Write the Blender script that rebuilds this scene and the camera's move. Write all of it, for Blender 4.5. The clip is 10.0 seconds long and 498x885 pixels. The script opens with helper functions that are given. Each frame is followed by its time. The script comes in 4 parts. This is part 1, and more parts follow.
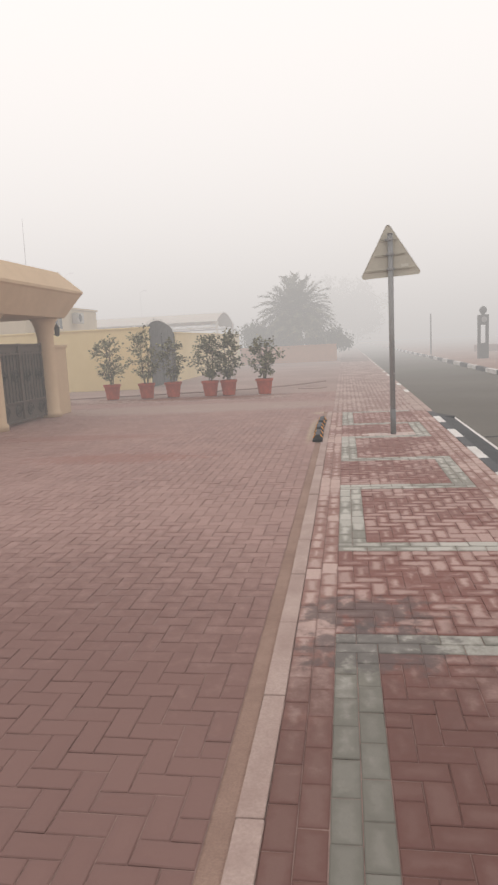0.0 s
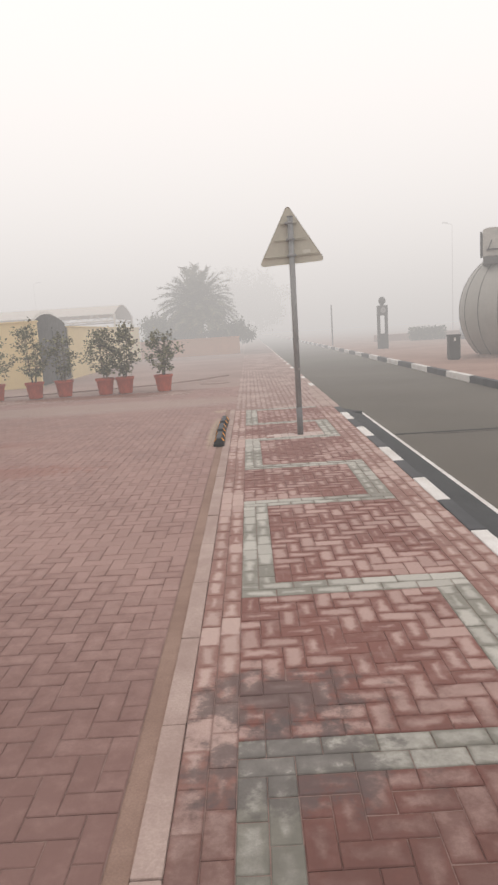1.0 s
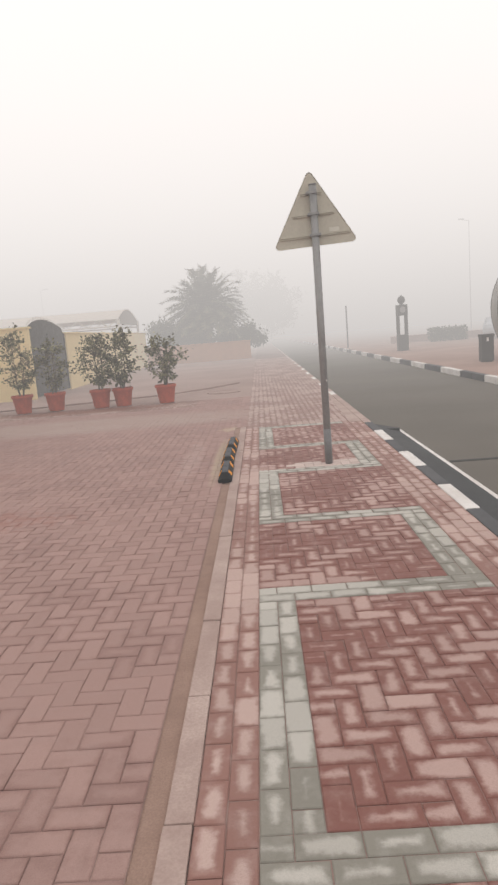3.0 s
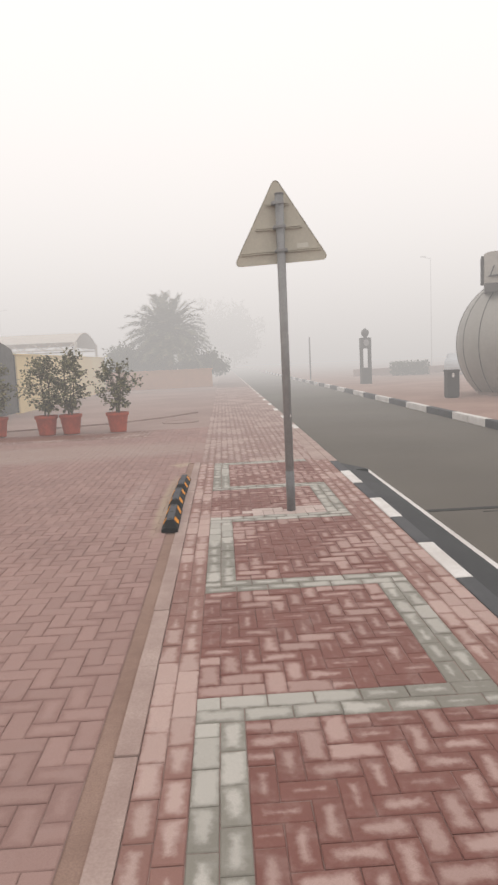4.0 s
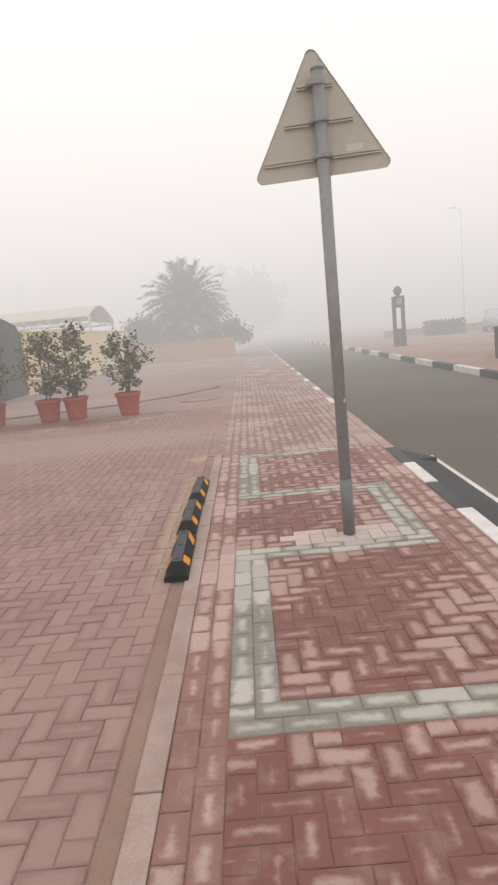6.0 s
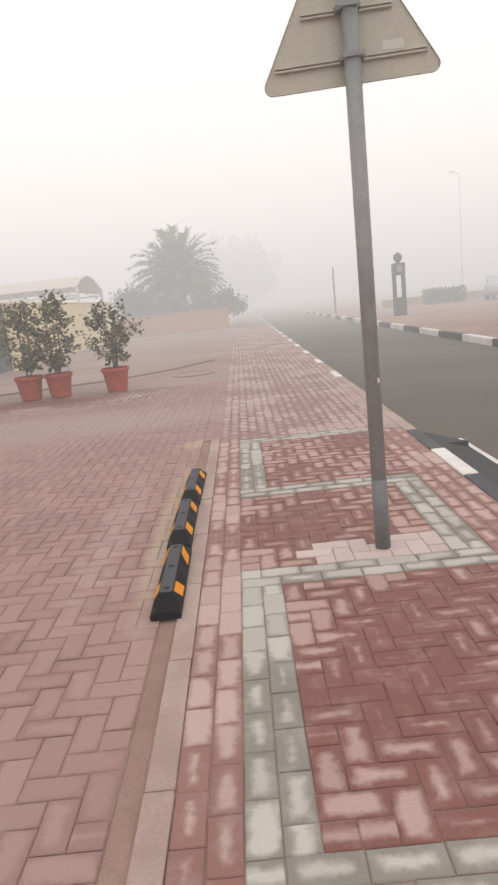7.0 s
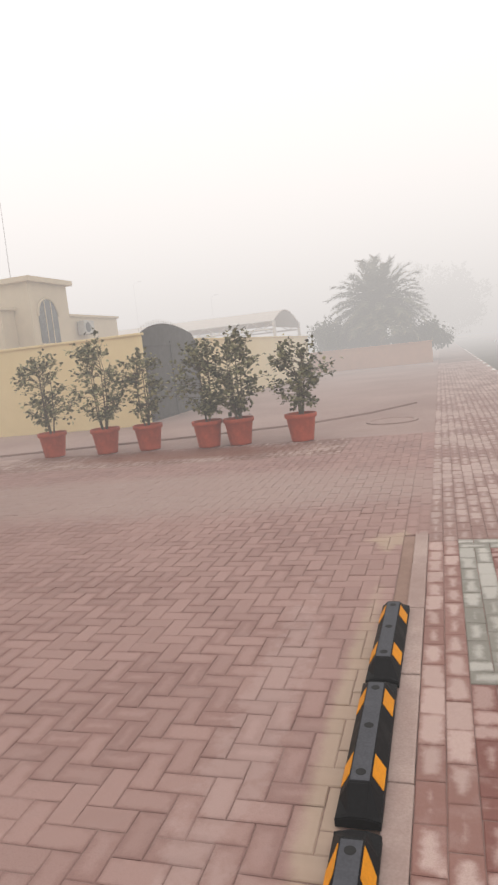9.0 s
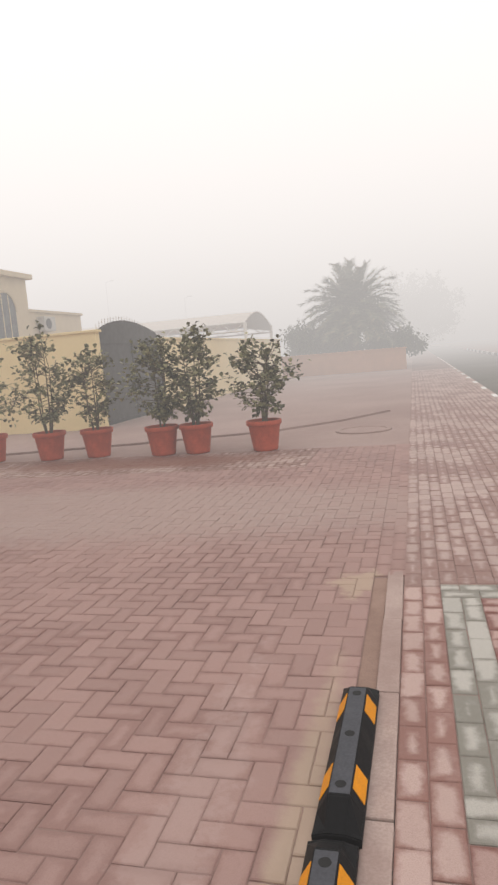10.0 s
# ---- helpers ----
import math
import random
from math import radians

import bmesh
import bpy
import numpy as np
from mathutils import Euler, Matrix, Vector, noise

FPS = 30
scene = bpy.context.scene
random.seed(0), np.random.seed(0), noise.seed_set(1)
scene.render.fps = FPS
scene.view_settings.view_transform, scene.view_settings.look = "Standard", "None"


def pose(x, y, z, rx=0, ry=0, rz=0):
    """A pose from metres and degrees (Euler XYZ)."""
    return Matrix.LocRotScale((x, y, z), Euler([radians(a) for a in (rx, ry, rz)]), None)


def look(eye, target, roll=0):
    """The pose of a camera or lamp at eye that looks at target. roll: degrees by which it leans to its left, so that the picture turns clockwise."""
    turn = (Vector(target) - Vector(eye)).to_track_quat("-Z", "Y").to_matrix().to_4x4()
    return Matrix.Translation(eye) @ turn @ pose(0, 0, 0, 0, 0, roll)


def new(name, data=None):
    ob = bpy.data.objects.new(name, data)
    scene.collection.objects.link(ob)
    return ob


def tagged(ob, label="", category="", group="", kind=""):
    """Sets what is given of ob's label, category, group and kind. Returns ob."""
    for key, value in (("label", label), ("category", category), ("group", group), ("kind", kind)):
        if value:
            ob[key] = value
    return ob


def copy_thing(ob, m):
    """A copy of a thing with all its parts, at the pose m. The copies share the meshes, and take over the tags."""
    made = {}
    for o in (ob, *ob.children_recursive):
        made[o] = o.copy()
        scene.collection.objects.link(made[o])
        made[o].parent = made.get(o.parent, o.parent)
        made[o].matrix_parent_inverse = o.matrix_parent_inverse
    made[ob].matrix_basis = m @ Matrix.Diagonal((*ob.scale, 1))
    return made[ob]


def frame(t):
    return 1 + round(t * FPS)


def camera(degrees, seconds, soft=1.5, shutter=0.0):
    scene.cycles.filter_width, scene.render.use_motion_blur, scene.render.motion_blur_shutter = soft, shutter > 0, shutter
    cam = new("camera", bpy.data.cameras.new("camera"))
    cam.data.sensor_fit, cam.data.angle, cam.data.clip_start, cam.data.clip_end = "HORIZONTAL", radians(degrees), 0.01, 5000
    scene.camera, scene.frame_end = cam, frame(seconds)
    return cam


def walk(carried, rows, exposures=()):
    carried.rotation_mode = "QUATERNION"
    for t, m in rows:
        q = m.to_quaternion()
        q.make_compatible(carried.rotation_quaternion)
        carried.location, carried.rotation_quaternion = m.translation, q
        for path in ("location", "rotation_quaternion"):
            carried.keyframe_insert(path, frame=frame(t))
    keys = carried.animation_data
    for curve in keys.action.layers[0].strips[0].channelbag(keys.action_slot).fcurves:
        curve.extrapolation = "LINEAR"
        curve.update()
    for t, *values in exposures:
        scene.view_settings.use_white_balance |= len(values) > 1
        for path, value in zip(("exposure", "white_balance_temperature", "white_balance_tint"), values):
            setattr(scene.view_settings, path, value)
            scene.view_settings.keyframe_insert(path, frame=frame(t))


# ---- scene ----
cam = camera(41.5, 10.0, soft=2.6)
PATH = [
    (0, (-0.154, -1.028, 1.619), (-0.451, 0.927, 1.318), -2.9),
    (0.5, (-0.161, -0.478, 1.603), (-0.243, 1.467, 1.145), -3.3),
    (1, (-0.107, 0.028, 1.634), (-0.125, 1.999, 1.295), -3.6),
    (1.5, (-0.153, 0.609, 1.597), (-0.2, 2.57, 1.207), -3.6),
    (2, (-0.118, 1.098, 1.619), (-0.16, 3.087, 1.411), -5.7),
    (2.2, (-0.136, 1.321, 1.612), (-0.226, 3.304, 1.369), -4.4),
    (3.3, (-0.112, 2.507, 1.605), (-0.158, 4.48, 1.278), -4.6),
    (3.5, (-0.094, 2.708, 1.598), (-0.136, 4.692, 1.346), -4.4),
    (4, (-0.048, 3.235, 1.581), (0.021, 5.219, 1.334), -2.7),
    (4.5, (-0.006, 3.746, 1.577), (0.032, 5.725, 1.284), -3.9),
    (5, (-0.037, 4.369, 1.567), (-0.048, 6.337, 1.212), -4.5),
    (5.5, (0.011, 4.834, 1.59), (-0.094, 6.809, 1.294), -6.5),
    (5.7, (-0.016, 5.015, 1.575), (-0.048, 6.992, 1.274), -5.0),
    (6.8, (-0.056, 6.107, 1.523), (-0.072, 8.05, 1.051), -5.8),
    (7, (-0.108, 6.322, 1.505), (-0.119, 8.278, 1.084), -6.0),
    (7.5, (-0.155, 6.815, 1.519), (-0.137, 8.768, 1.087), -5.4),
    (8, (-0.209, 7.327, 1.522), (-0.595, 9.244, 1.102), -11.0),
    (8.5, (-0.306, 7.809, 1.549), (-0.832, 9.7, 1.166), -8.7),
    (9, (-0.278, 8.323, 1.598), (-0.855, 10.219, 1.33), -6.2),
    (9.5, (-0.36, 8.875, 1.547), (-0.907, 10.786, 1.325), -4.8),
    (10, (-0.339, 9.388, 1.52), (-0.837, 11.307, 1.255), -4.8),
]
walk(cam, [(t, look(eye, target, roll)) for t, eye, target, roll in PATH],
     exposures=[(0.0, -0.11), (1.0, -0.06), (2.2, -0.04), (3.5, -0.04), (5.5, -0.02), (7.5, 0.11), (10.0, 0.03)])

# ---- world: an overcast morning inside thick ground fog ----
FOG = 0.0195            # extinction per metre
FOG_TINT = (1.0, 0.95, 0.922)
world = bpy.data.worlds.new("foggy_sky")
scene.world = world
world.use_nodes = True
wn = world.node_tree
wn.nodes.clear()
w_out = wn.nodes.new("ShaderNodeOutputWorld")
sky = wn.nodes.new("ShaderNodeTexSky")
sky.sky_type = "NISHITA"
sky.sun_disc = False
sky.sun_elevation, sky.sun_rotation = radians(24), radians(-60)
w_bg = wn.nodes.new("ShaderNodeBackground")
w_bg.inputs["Strength"].default_value = 0.1
wn.links.new(sky.outputs[0], w_bg.inputs["Color"])
wn.links.new(w_bg.outputs[0], w_out.inputs["Surface"])
world.cycles.volume_step_size = 8.0
world.cycles.sampling_method = "NONE"
w_abs = wn.nodes.new("ShaderNodeVolumeAbsorption")
w_abs.inputs["Color"].default_value = (0, 0, 0, 1)
w_abs.inputs["Density"].default_value = FOG
# the fog glows by itself, brighter with height, for the skylight it would scatter
w_em = wn.nodes.new("ShaderNodeEmission")
w_em.inputs["Color"].default_value = (*FOG_TINT, 1)
w_pos = wn.nodes.new("ShaderNodeTexCoord")
w_sep = wn.nodes.new("ShaderNodeSeparateXYZ")
wn.links.new(w_pos.outputs["Object"], w_sep.inputs[0])
w_rng = wn.nodes.new("ShaderNodeMapRange")
for i, v in ((1, 0.0), (2, 18.0), (3, FOG * 0.64), (4, FOG * 1.20)):
    w_rng.inputs[i].default_value = v
wn.links.new(w_sep.outputs[2], w_rng.inputs[0])
# fog density scaled along y: half over the forecourt, 1.45 times beyond the walls
w_along = wn.nodes.new("ShaderNodeMapRange")
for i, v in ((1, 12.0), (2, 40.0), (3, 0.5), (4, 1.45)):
    w_along.inputs[i].default_value = v
wn.links.new(w_sep.outputs[1], w_along.inputs[0])
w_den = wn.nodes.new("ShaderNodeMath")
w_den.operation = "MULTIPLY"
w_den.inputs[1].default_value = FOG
wn.links.new(w_along.outputs[0], w_den.inputs[0])
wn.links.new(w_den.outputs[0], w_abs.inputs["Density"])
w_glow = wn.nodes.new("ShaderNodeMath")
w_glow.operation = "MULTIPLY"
wn.links.new(w_along.outputs[0], w_glow.inputs[0])
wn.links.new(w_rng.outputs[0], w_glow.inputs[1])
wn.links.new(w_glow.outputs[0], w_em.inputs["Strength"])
w_add = wn.nodes.new("ShaderNodeAddShader")
wn.links.new(w_abs.outputs[0], w_add.inputs[0])
wn.links.new(w_em.outputs[0], w_add.inputs[1])
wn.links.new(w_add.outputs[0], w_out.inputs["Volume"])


# ---- materials ----
def mat_base(name):
    m = bpy.data.materials.new(name)
    m.use_nodes = True
    nt = m.node_tree
    return m, nt, nt.nodes["Principled BSDF"]


def node(nt, kind, **props):
    n = nt.nodes.new(kind)
    for k, v in props.items():
        setattr(n, k, v)
    return n


def noise_tex(nt, scale, detail=4.0, rough=0.55, vec=None):
    n = nt.nodes.new("ShaderNodeTexNoise")
    n.inputs["Scale"].default_value = scale
    n.inputs["Detail"].default_value = detail
    n.inputs["Roughness"].default_value = rough
    if vec is not None:
        nt.links.new(vec, n.inputs["Vector"])
    return n.outputs["Fac"]


def world_pos(nt):
    return nt.nodes.new("ShaderNodeNewGeometry").outputs["Position"]


def math_node(nt, op, a, b=None, c=None):
    n = nt.nodes.new("ShaderNodeMath")
    n.operation = op
    for i, v in enumerate((a, b, c)):
        if v is None:
            continue
        if isinstance(v, (int, float)):
            n.inputs[i].default_value = v
        else:
            nt.links.new(v, n.inputs[i])
    return n.outputs[0]


def ramp(nt, fac, lo, hi, a=0.0, b=1.0):
    n = nt.nodes.new("ShaderNodeMapRange")
    n.interpolation_type = "SMOOTHSTEP"
    for i, v in enumerate((fac, lo, hi, a, b)):
        if isinstance(v, (int, float)):
            n.inputs[i].default_value = v
        else:
            nt.links.new(v, n.inputs[i])
    return n.outputs[0]


def mix_col(nt, fac, a, b, blend="MIX"):
    n = nt.nodes.new("ShaderNodeMix")
    n.data_type, n.blend_type = "RGBA", blend
    for sock, v in ((n.inputs[0], fac), (n.inputs[6], a), (n.inputs[7], b)):
        if isinstance(v, (int, float)):
            sock.default_value = v
        elif isinstance(v, tuple):
            sock.default_value = (*v, 1)
        else:
            nt.links.new(v, sock)
    return n.outputs[2]


def bump(nt, bsdf, height, strength, distance):
    n = nt.nodes.new("ShaderNodeBump")
    n.inputs["Strength"].default_value = strength
    n.inputs["Distance"].default_value = distance
    nt.links.new(height, n.inputs["Height"])
    nt.links.new(n.outputs[0], bsdf.inputs["Normal"])


def surface(name, dark, light, scale, rough, big=0.6, fine=60.0, relief=0.3, depth=0.004, metal=0.0):
    """A surface that wanders between two colours at two sizes, with fine relief."""
    m, nt, b = mat_base(name)
    p = world_pos(nt)
    n1, n2, n3 = noise_tex(nt, scale, 5, 0.6, p), noise_tex(nt, big, 3, 0.5, p), noise_tex(nt, fine, 3, 0.6, p)
    f = math_node(nt, "MULTIPLY_ADD", n2, 0.7, math_node(nt, "MULTIPLY", n1, 0.5))
    f = ramp(nt, f, 0.38, 0.82)
    col = mix_col(nt, f, dark, light)
    col = mix_col(nt, ramp(nt, n3, 0.3, 0.7, 0.0, 0.35), col, tuple(c * 0.72 for c in dark))
    nt.links.new(col, b.inputs["Base Color"])
    nt.links.new(ramp(nt, n1, 0.3, 0.7, rough - 0.08, min(1.0, rough + 0.08)), b.inputs["Roughness"])
    b.inputs["Metallic"].default_value = metal
    b.inputs["Specular IOR Level"].default_value = 0.3
    bump(nt, b, n3, relief, depth)
    return m


def paver_mat(name, damp, dry, damp_lo, damp_hi, size=(0.11, 0.055), stain_tone=()):
    """Concrete block paving: a damp rim and a drier, paler heart in every block, by a dampness that wanders over the ground."""
    m, nt, b = mat_base(name)
    uv = nt.nodes.new("ShaderNodeUVMap").outputs[0]
    sep = nt.nodes.new("ShaderNodeSeparateXYZ")
    nt.links.new(uv, sep.inputs[0])
    du = math_node(nt, "SUBTRACT", size[0], math_node(nt, "ABSOLUTE", sep.outputs[0]))
    dv = math_node(nt, "SUBTRACT", size[1], math_node(nt, "ABSOLUTE", sep.outputs[1]))
    d = math_node(nt, "SMOOTH_MIN", du, dv, 0.03)
    p = world_pos(nt)
    rnd = math_node(nt, "FRACT", math_node(nt, "ADD", nt.nodes.new("ShaderNodeObjectInfo").outputs["Random"],
                                          math_node(nt, "MULTIPLY", nt.nodes.new("ShaderNodeNewGeometry").outputs["Random Per Island"], 7.31)))
    blot = noise_tex(nt, 26, 3, 0.6, p)
    wide = noise_tex(nt, 0.9, 4, 0.6, p)
    grain = noise_tex(nt, 240, 2, 0.7, p)
    speck = noise_tex(nt, 9, 4, 0.6, p)
    th = math_node(nt, "MULTIPLY_ADD", rnd, 0.030, ramp(nt, wide, 0.32, 0.72, damp_lo, damp_hi))
    dd = math_node(nt, "MULTIPLY_ADD", math_node(nt, "SUBTRACT", blot, 0.5), 0.045, d)
    mask = ramp(nt, math_node(nt, "SUBTRACT", dd, th), -0.010, 0.026)
    col = mix_col(nt, mask, damp, dry)
    tone = math_node(nt, "FRACT", math_node(nt, "MULTIPLY", rnd, 5.77))
    col = mix_col(nt, ramp(nt, tone, 0.0, 1.0, 0.0, 0.22), col, tuple(c * 0.62 for c in damp))
    col = mix_col(nt, ramp(nt, speck, 0.45, 0.75, 0.0, 0.30), col, tuple(0.8 * c + 0.05 for c in dry))
    col = mix_col(nt, ramp(nt, grain, 0.35, 0.75, 0.0, 0.25), col, tuple(c * 0.5 for c in damp))
    # tinted ellipses with ragged edges: spills, scuffs, stains and the broad dark starts
    for (sx, sy), (rx, ry), tint, strength in stain_tone:
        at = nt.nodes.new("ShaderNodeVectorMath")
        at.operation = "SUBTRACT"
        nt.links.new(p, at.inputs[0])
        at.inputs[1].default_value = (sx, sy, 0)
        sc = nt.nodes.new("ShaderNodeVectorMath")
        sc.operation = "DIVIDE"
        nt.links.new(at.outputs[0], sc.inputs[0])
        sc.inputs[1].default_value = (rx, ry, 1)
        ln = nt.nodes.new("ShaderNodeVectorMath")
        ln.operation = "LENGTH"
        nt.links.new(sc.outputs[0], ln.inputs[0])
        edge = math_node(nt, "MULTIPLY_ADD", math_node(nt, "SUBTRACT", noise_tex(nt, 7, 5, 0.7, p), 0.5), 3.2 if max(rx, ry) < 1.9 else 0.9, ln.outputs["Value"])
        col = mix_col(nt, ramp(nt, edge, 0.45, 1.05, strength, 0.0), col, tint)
    nt.links.new(col, b.inputs["Base Color"])
    nt.links.new(ramp(nt, mask, 0.0, 1.0, 0.62, 0.9), b.inputs["Roughness"])
    b.inputs["Specular IOR Level"].default_value = 0.25
    bump(nt, b, math_node(nt, "MULTIPLY_ADD", blot, 0.5, grain), 0.35, 0.002)
    return m


def plain(name, col, rough=0.5, metal=0.0, vary=0.25, scale=6.0, spec=0.4):
    m, nt, b = mat_base(name)
    p = nt.nodes.new("ShaderNodeTexCoord").outputs["Object"]
    n1, n2 = noise_tex(nt, scale, 5, 0.65, p), noise_tex(nt, scale * 9, 3, 0.6, p)
    f = ramp(nt, math_node(nt, "MULTIPLY_ADD", n2, 0.4, math_node(nt, "MULTIPLY", n1, 0.6)), 0.3, 0.7)
    c = mix_col(nt, f, tuple(max(0.0, v * (1 - vary)) for v in col), tuple(min(1.0, v * (1 + vary * 0.6)) for v in col))
    nt.links.new(c, b.inputs["Base Color"])
    nt.links.new(ramp(nt, n1, 0.3, 0.7, max(0.05, rough - 0.1), min(1.0, rough + 0.1)), b.inputs["Roughness"])
    b.inputs["Metallic"].default_value = metal
    b.inputs["Specular IOR Level"].default_value = spec
    bump(nt, b, n2, 0.15, 0.002)
    return m


def leaf_mat(name, dark, light, yellow):
    m, nt, b = mat_base(name)
    r = nt.nodes.new("ShaderNodeNewGeometry").outputs["Random Per Island"]
    c = mix_col(nt, ramp(nt, r, 0.0, 0.85), dark, light)
    c = mix_col(nt, ramp(nt, r, 0.86, 0.98), c, yellow)
    nt.links.new(c, b.inputs["Base Color"])
    b.inputs["Roughness"].default_value = 0.6
    b.inputs["Specular IOR Level"].default_value = 0.3
    return m


M_SAND_BED = surface("joint_sand", (0.235, 0.155, 0.135), (0.34, 0.235, 0.205), 14, 0.95, 0.8, 150)
M_GUTTER = surface("gutter_sand", (0.26, 0.165, 0.13), (0.37, 0.25, 0.20), 9, 0.95, 1.2, 120, 0.8, 0.006)
M_GROUND = surface("sandy_ground", (0.30, 0.235, 0.19), (0.40, 0.32, 0.27), 1.5, 0.95, 0.15, 30)
M_DRIVE = surface("drive_paving", (0.30, 0.205, 0.18), (0.39, 0.285, 0.255), 5, 0.9, 0.35, 70)
M_FAR_PAVE = surface("far_paving", (0.30, 0.19, 0.155), (0.40, 0.275, 0.23), 6, 0.9, 0.5, 60)
M_ASPHALT = surface("asphalt", (0.110, 0.097, 0.081), (0.155, 0.139, 0.117), 3.0, 0.85, 0.25, 130, 0.6, 0.004)
M_ASPHALT_NEW = surface("dark_asphalt", (0.045, 0.047, 0.05), (0.075, 0.077, 0.08), 8, 0.85, 0.8, 140, 0.8, 0.005)
M_SEAM = surface("tar_seam", (0.03, 0.03, 0.03), (0.05, 0.05, 0.048), 10, 0.8)
M_CONCRETE = surface("pale_concrete", (0.35, 0.25, 0.22), (0.49, 0.38, 0.34), 7, 0.9, 1.4, 90, 0.5, 0.004)
M_WHITE_PAINT = surface("worn_white_paint", (0.62, 0.58, 0.55), (0.82, 0.80, 0.78), 11, 0.7, 1.6, 80)
M_BLACK_PAINT = surface("worn_black_paint", (0.05, 0.052, 0.058), (0.10, 0.10, 0.105), 11, 0.75, 1.6, 80)
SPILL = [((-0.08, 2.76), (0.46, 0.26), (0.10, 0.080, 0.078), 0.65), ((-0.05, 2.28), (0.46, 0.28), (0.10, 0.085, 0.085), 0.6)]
# first entry: a broad darker tint over the footway's start, y below about 3
START_DARK_SPILL = [((0.3, 0.1), (2.6, 3.0), (0.120, 0.054, 0.045), 0.82)] + SPILL
START_DARK_SPILL_GREEN = [((0.3, 0.1), (2.6, 3.0), (0.135, 0.128, 0.108), 0.78)] + SPILL
# last entry but one: a broad darker tint over the forecourt's start
SCUFF_DARK_START = [((-3.6, 8.3), (1.6, 0.5), (0.29, 0.13, 0.105), 0.5), ((-5.2, 10.6), (2.2, 0.45), (0.29, 0.14, 0.115), 0.4),
         ((-4.0, 15.6), (5.5, 1.5), (0.37, 0.275, 0.245), 0.8), ((-0.75, 13.5), (0.2, 0.25), (0.46, 0.36, 0.26), 0.6),
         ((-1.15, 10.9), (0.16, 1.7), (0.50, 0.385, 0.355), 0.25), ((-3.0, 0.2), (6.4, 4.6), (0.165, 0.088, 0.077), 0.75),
         ((-0.77, 10.8), (0.10, 1.95), (0.46, 0.37, 0.27), 0.6)]
M_RED = paver_mat("red_paver", (0.215, 0.088, 0.071), (0.48, 0.335, 0.30), -0.018, 0.050, stain_tone=START_DARK_SPILL)
M_PINK = paver_mat("pink_paver", (0.28, 0.145, 0.12), (0.53, 0.39, 0.35), -0.022, 0.040, stain_tone=START_DARK_SPILL)
M_GREEN = paver_mat("grey_green_paver", (0.25, 0.235, 0.20), (0.53, 0.505, 0.46), -0.025, 0.040, stain_tone=START_DARK_SPILL_GREEN)
M_COURT = paver_mat("court_paver", (0.295, 0.175, 0.153), (0.385, 0.252, 0.224), -0.035, 0.02, stain_tone=SCUFF_DARK_START)
M_LOOSE = paver_mat("loose_pale_paver", (0.40, 0.29, 0.26), (0.60, 0.49, 0.45), -0.05, -0.02)
M_POTPAVE = paver_mat("cobbled_paver", (0.23, 0.125, 0.10), (0.47, 0.35, 0.31), -0.02, 0.04, stain_tone=[((-4.6, 18.7), (2.8, 0.7), (0.20, 0.075, 0.05), 0.75)])
M_FARWALK = paver_mat("dusty_paver", (0.29, 0.175, 0.15), (0.49, 0.375, 0.34), -0.03, 0.04)
M_CREAM = surface("cream_render", (0.72, 0.575, 0.30), (0.79, 0.645, 0.365), 3, 0.92, 0.4, 80, 0.2)
M_STONE_BEIGE = surface("beige_render", (0.58, 0.43, 0.285), (0.66, 0.50, 0.345), 4, 0.9, 0.5, 80, 0.2)
M_VILLA = surface("villa_render", (0.56, 0.47, 0.33), (0.64, 0.545, 0.395), 3, 0.92, 0.4, 70, 0.2)
M_ORANGE = surface("orange_render", (0.46, 0.235, 0.135), (0.53, 0.285, 0.17), 3, 0.92, 0.4, 60, 0.2)
M_TERRACOTTA = plain("terracotta_plastic", (0.46, 0.085, 0.042), 0.6, 0, 0.25, 7, 0.2)
M_SOIL = plain("potting_soil", (0.07, 0.045, 0.03), 0.95, 0, 0.4, 30)
M_STEM = plain("green_brown_stem", (0.13, 0.10, 0.06), 0.8, 0, 0.3, 20)
M_LEAF = leaf_mat("shrub_leaf", (0.065, 0.066, 0.028), (0.235, 0.22, 0.105), (0.40, 0.37, 0.21))
M_PALM_LEAF = leaf_mat("palm_leaf", (0.09, 0.105, 0.07), (0.17, 0.175, 0.12), (0.22, 0.19, 0.12))
M_TREE_LEAF = leaf_mat("tree_leaf", (0.03, 0.045, 0.02), (0.08, 0.10, 0.045), (0.13, 0.13, 0.05))
M_BARK = plain("palm_bark", (0.17, 0.12, 0.08), 0.95, 0, 0.4, 12)
M_GALV = plain("galvanised_steel", (0.30, 0.30, 0.30), 0.5, 0.25, 0.2, 9)
M_GALV_DARK = plain("dark_steel_sleeve", (0.20, 0.20, 0.205), 0.55, 0.25, 0.25, 12)
M_SIGN_BACK = plain("sign_back", (0.52, 0.49, 0.41), 0.55, 0.1, 0.12, 5)
M_SIGN_RED = plain("sign_red", (0.55, 0.03, 0.03), 0.4, 0, 0.1, 5)
M_TAPE = plain("pale_sticker", (0.62, 0.60, 0.53), 0.5, 0, 0.1, 9)
M_RUBBER = plain("black_rubber", (0.005, 0.005, 0.006), 0.6, 0, 0.5, 7, 0.12)
M_RUBBER_WORN = plain("greyed_rubber", (0.075, 0.077, 0.088), 0.65, 0, 0.3, 10, 0.12)
M_YELLOW = plain("reflective_yellow", (0.78, 0.30, 0.008), 0.55, 0, 0.2, 14, 0.15)
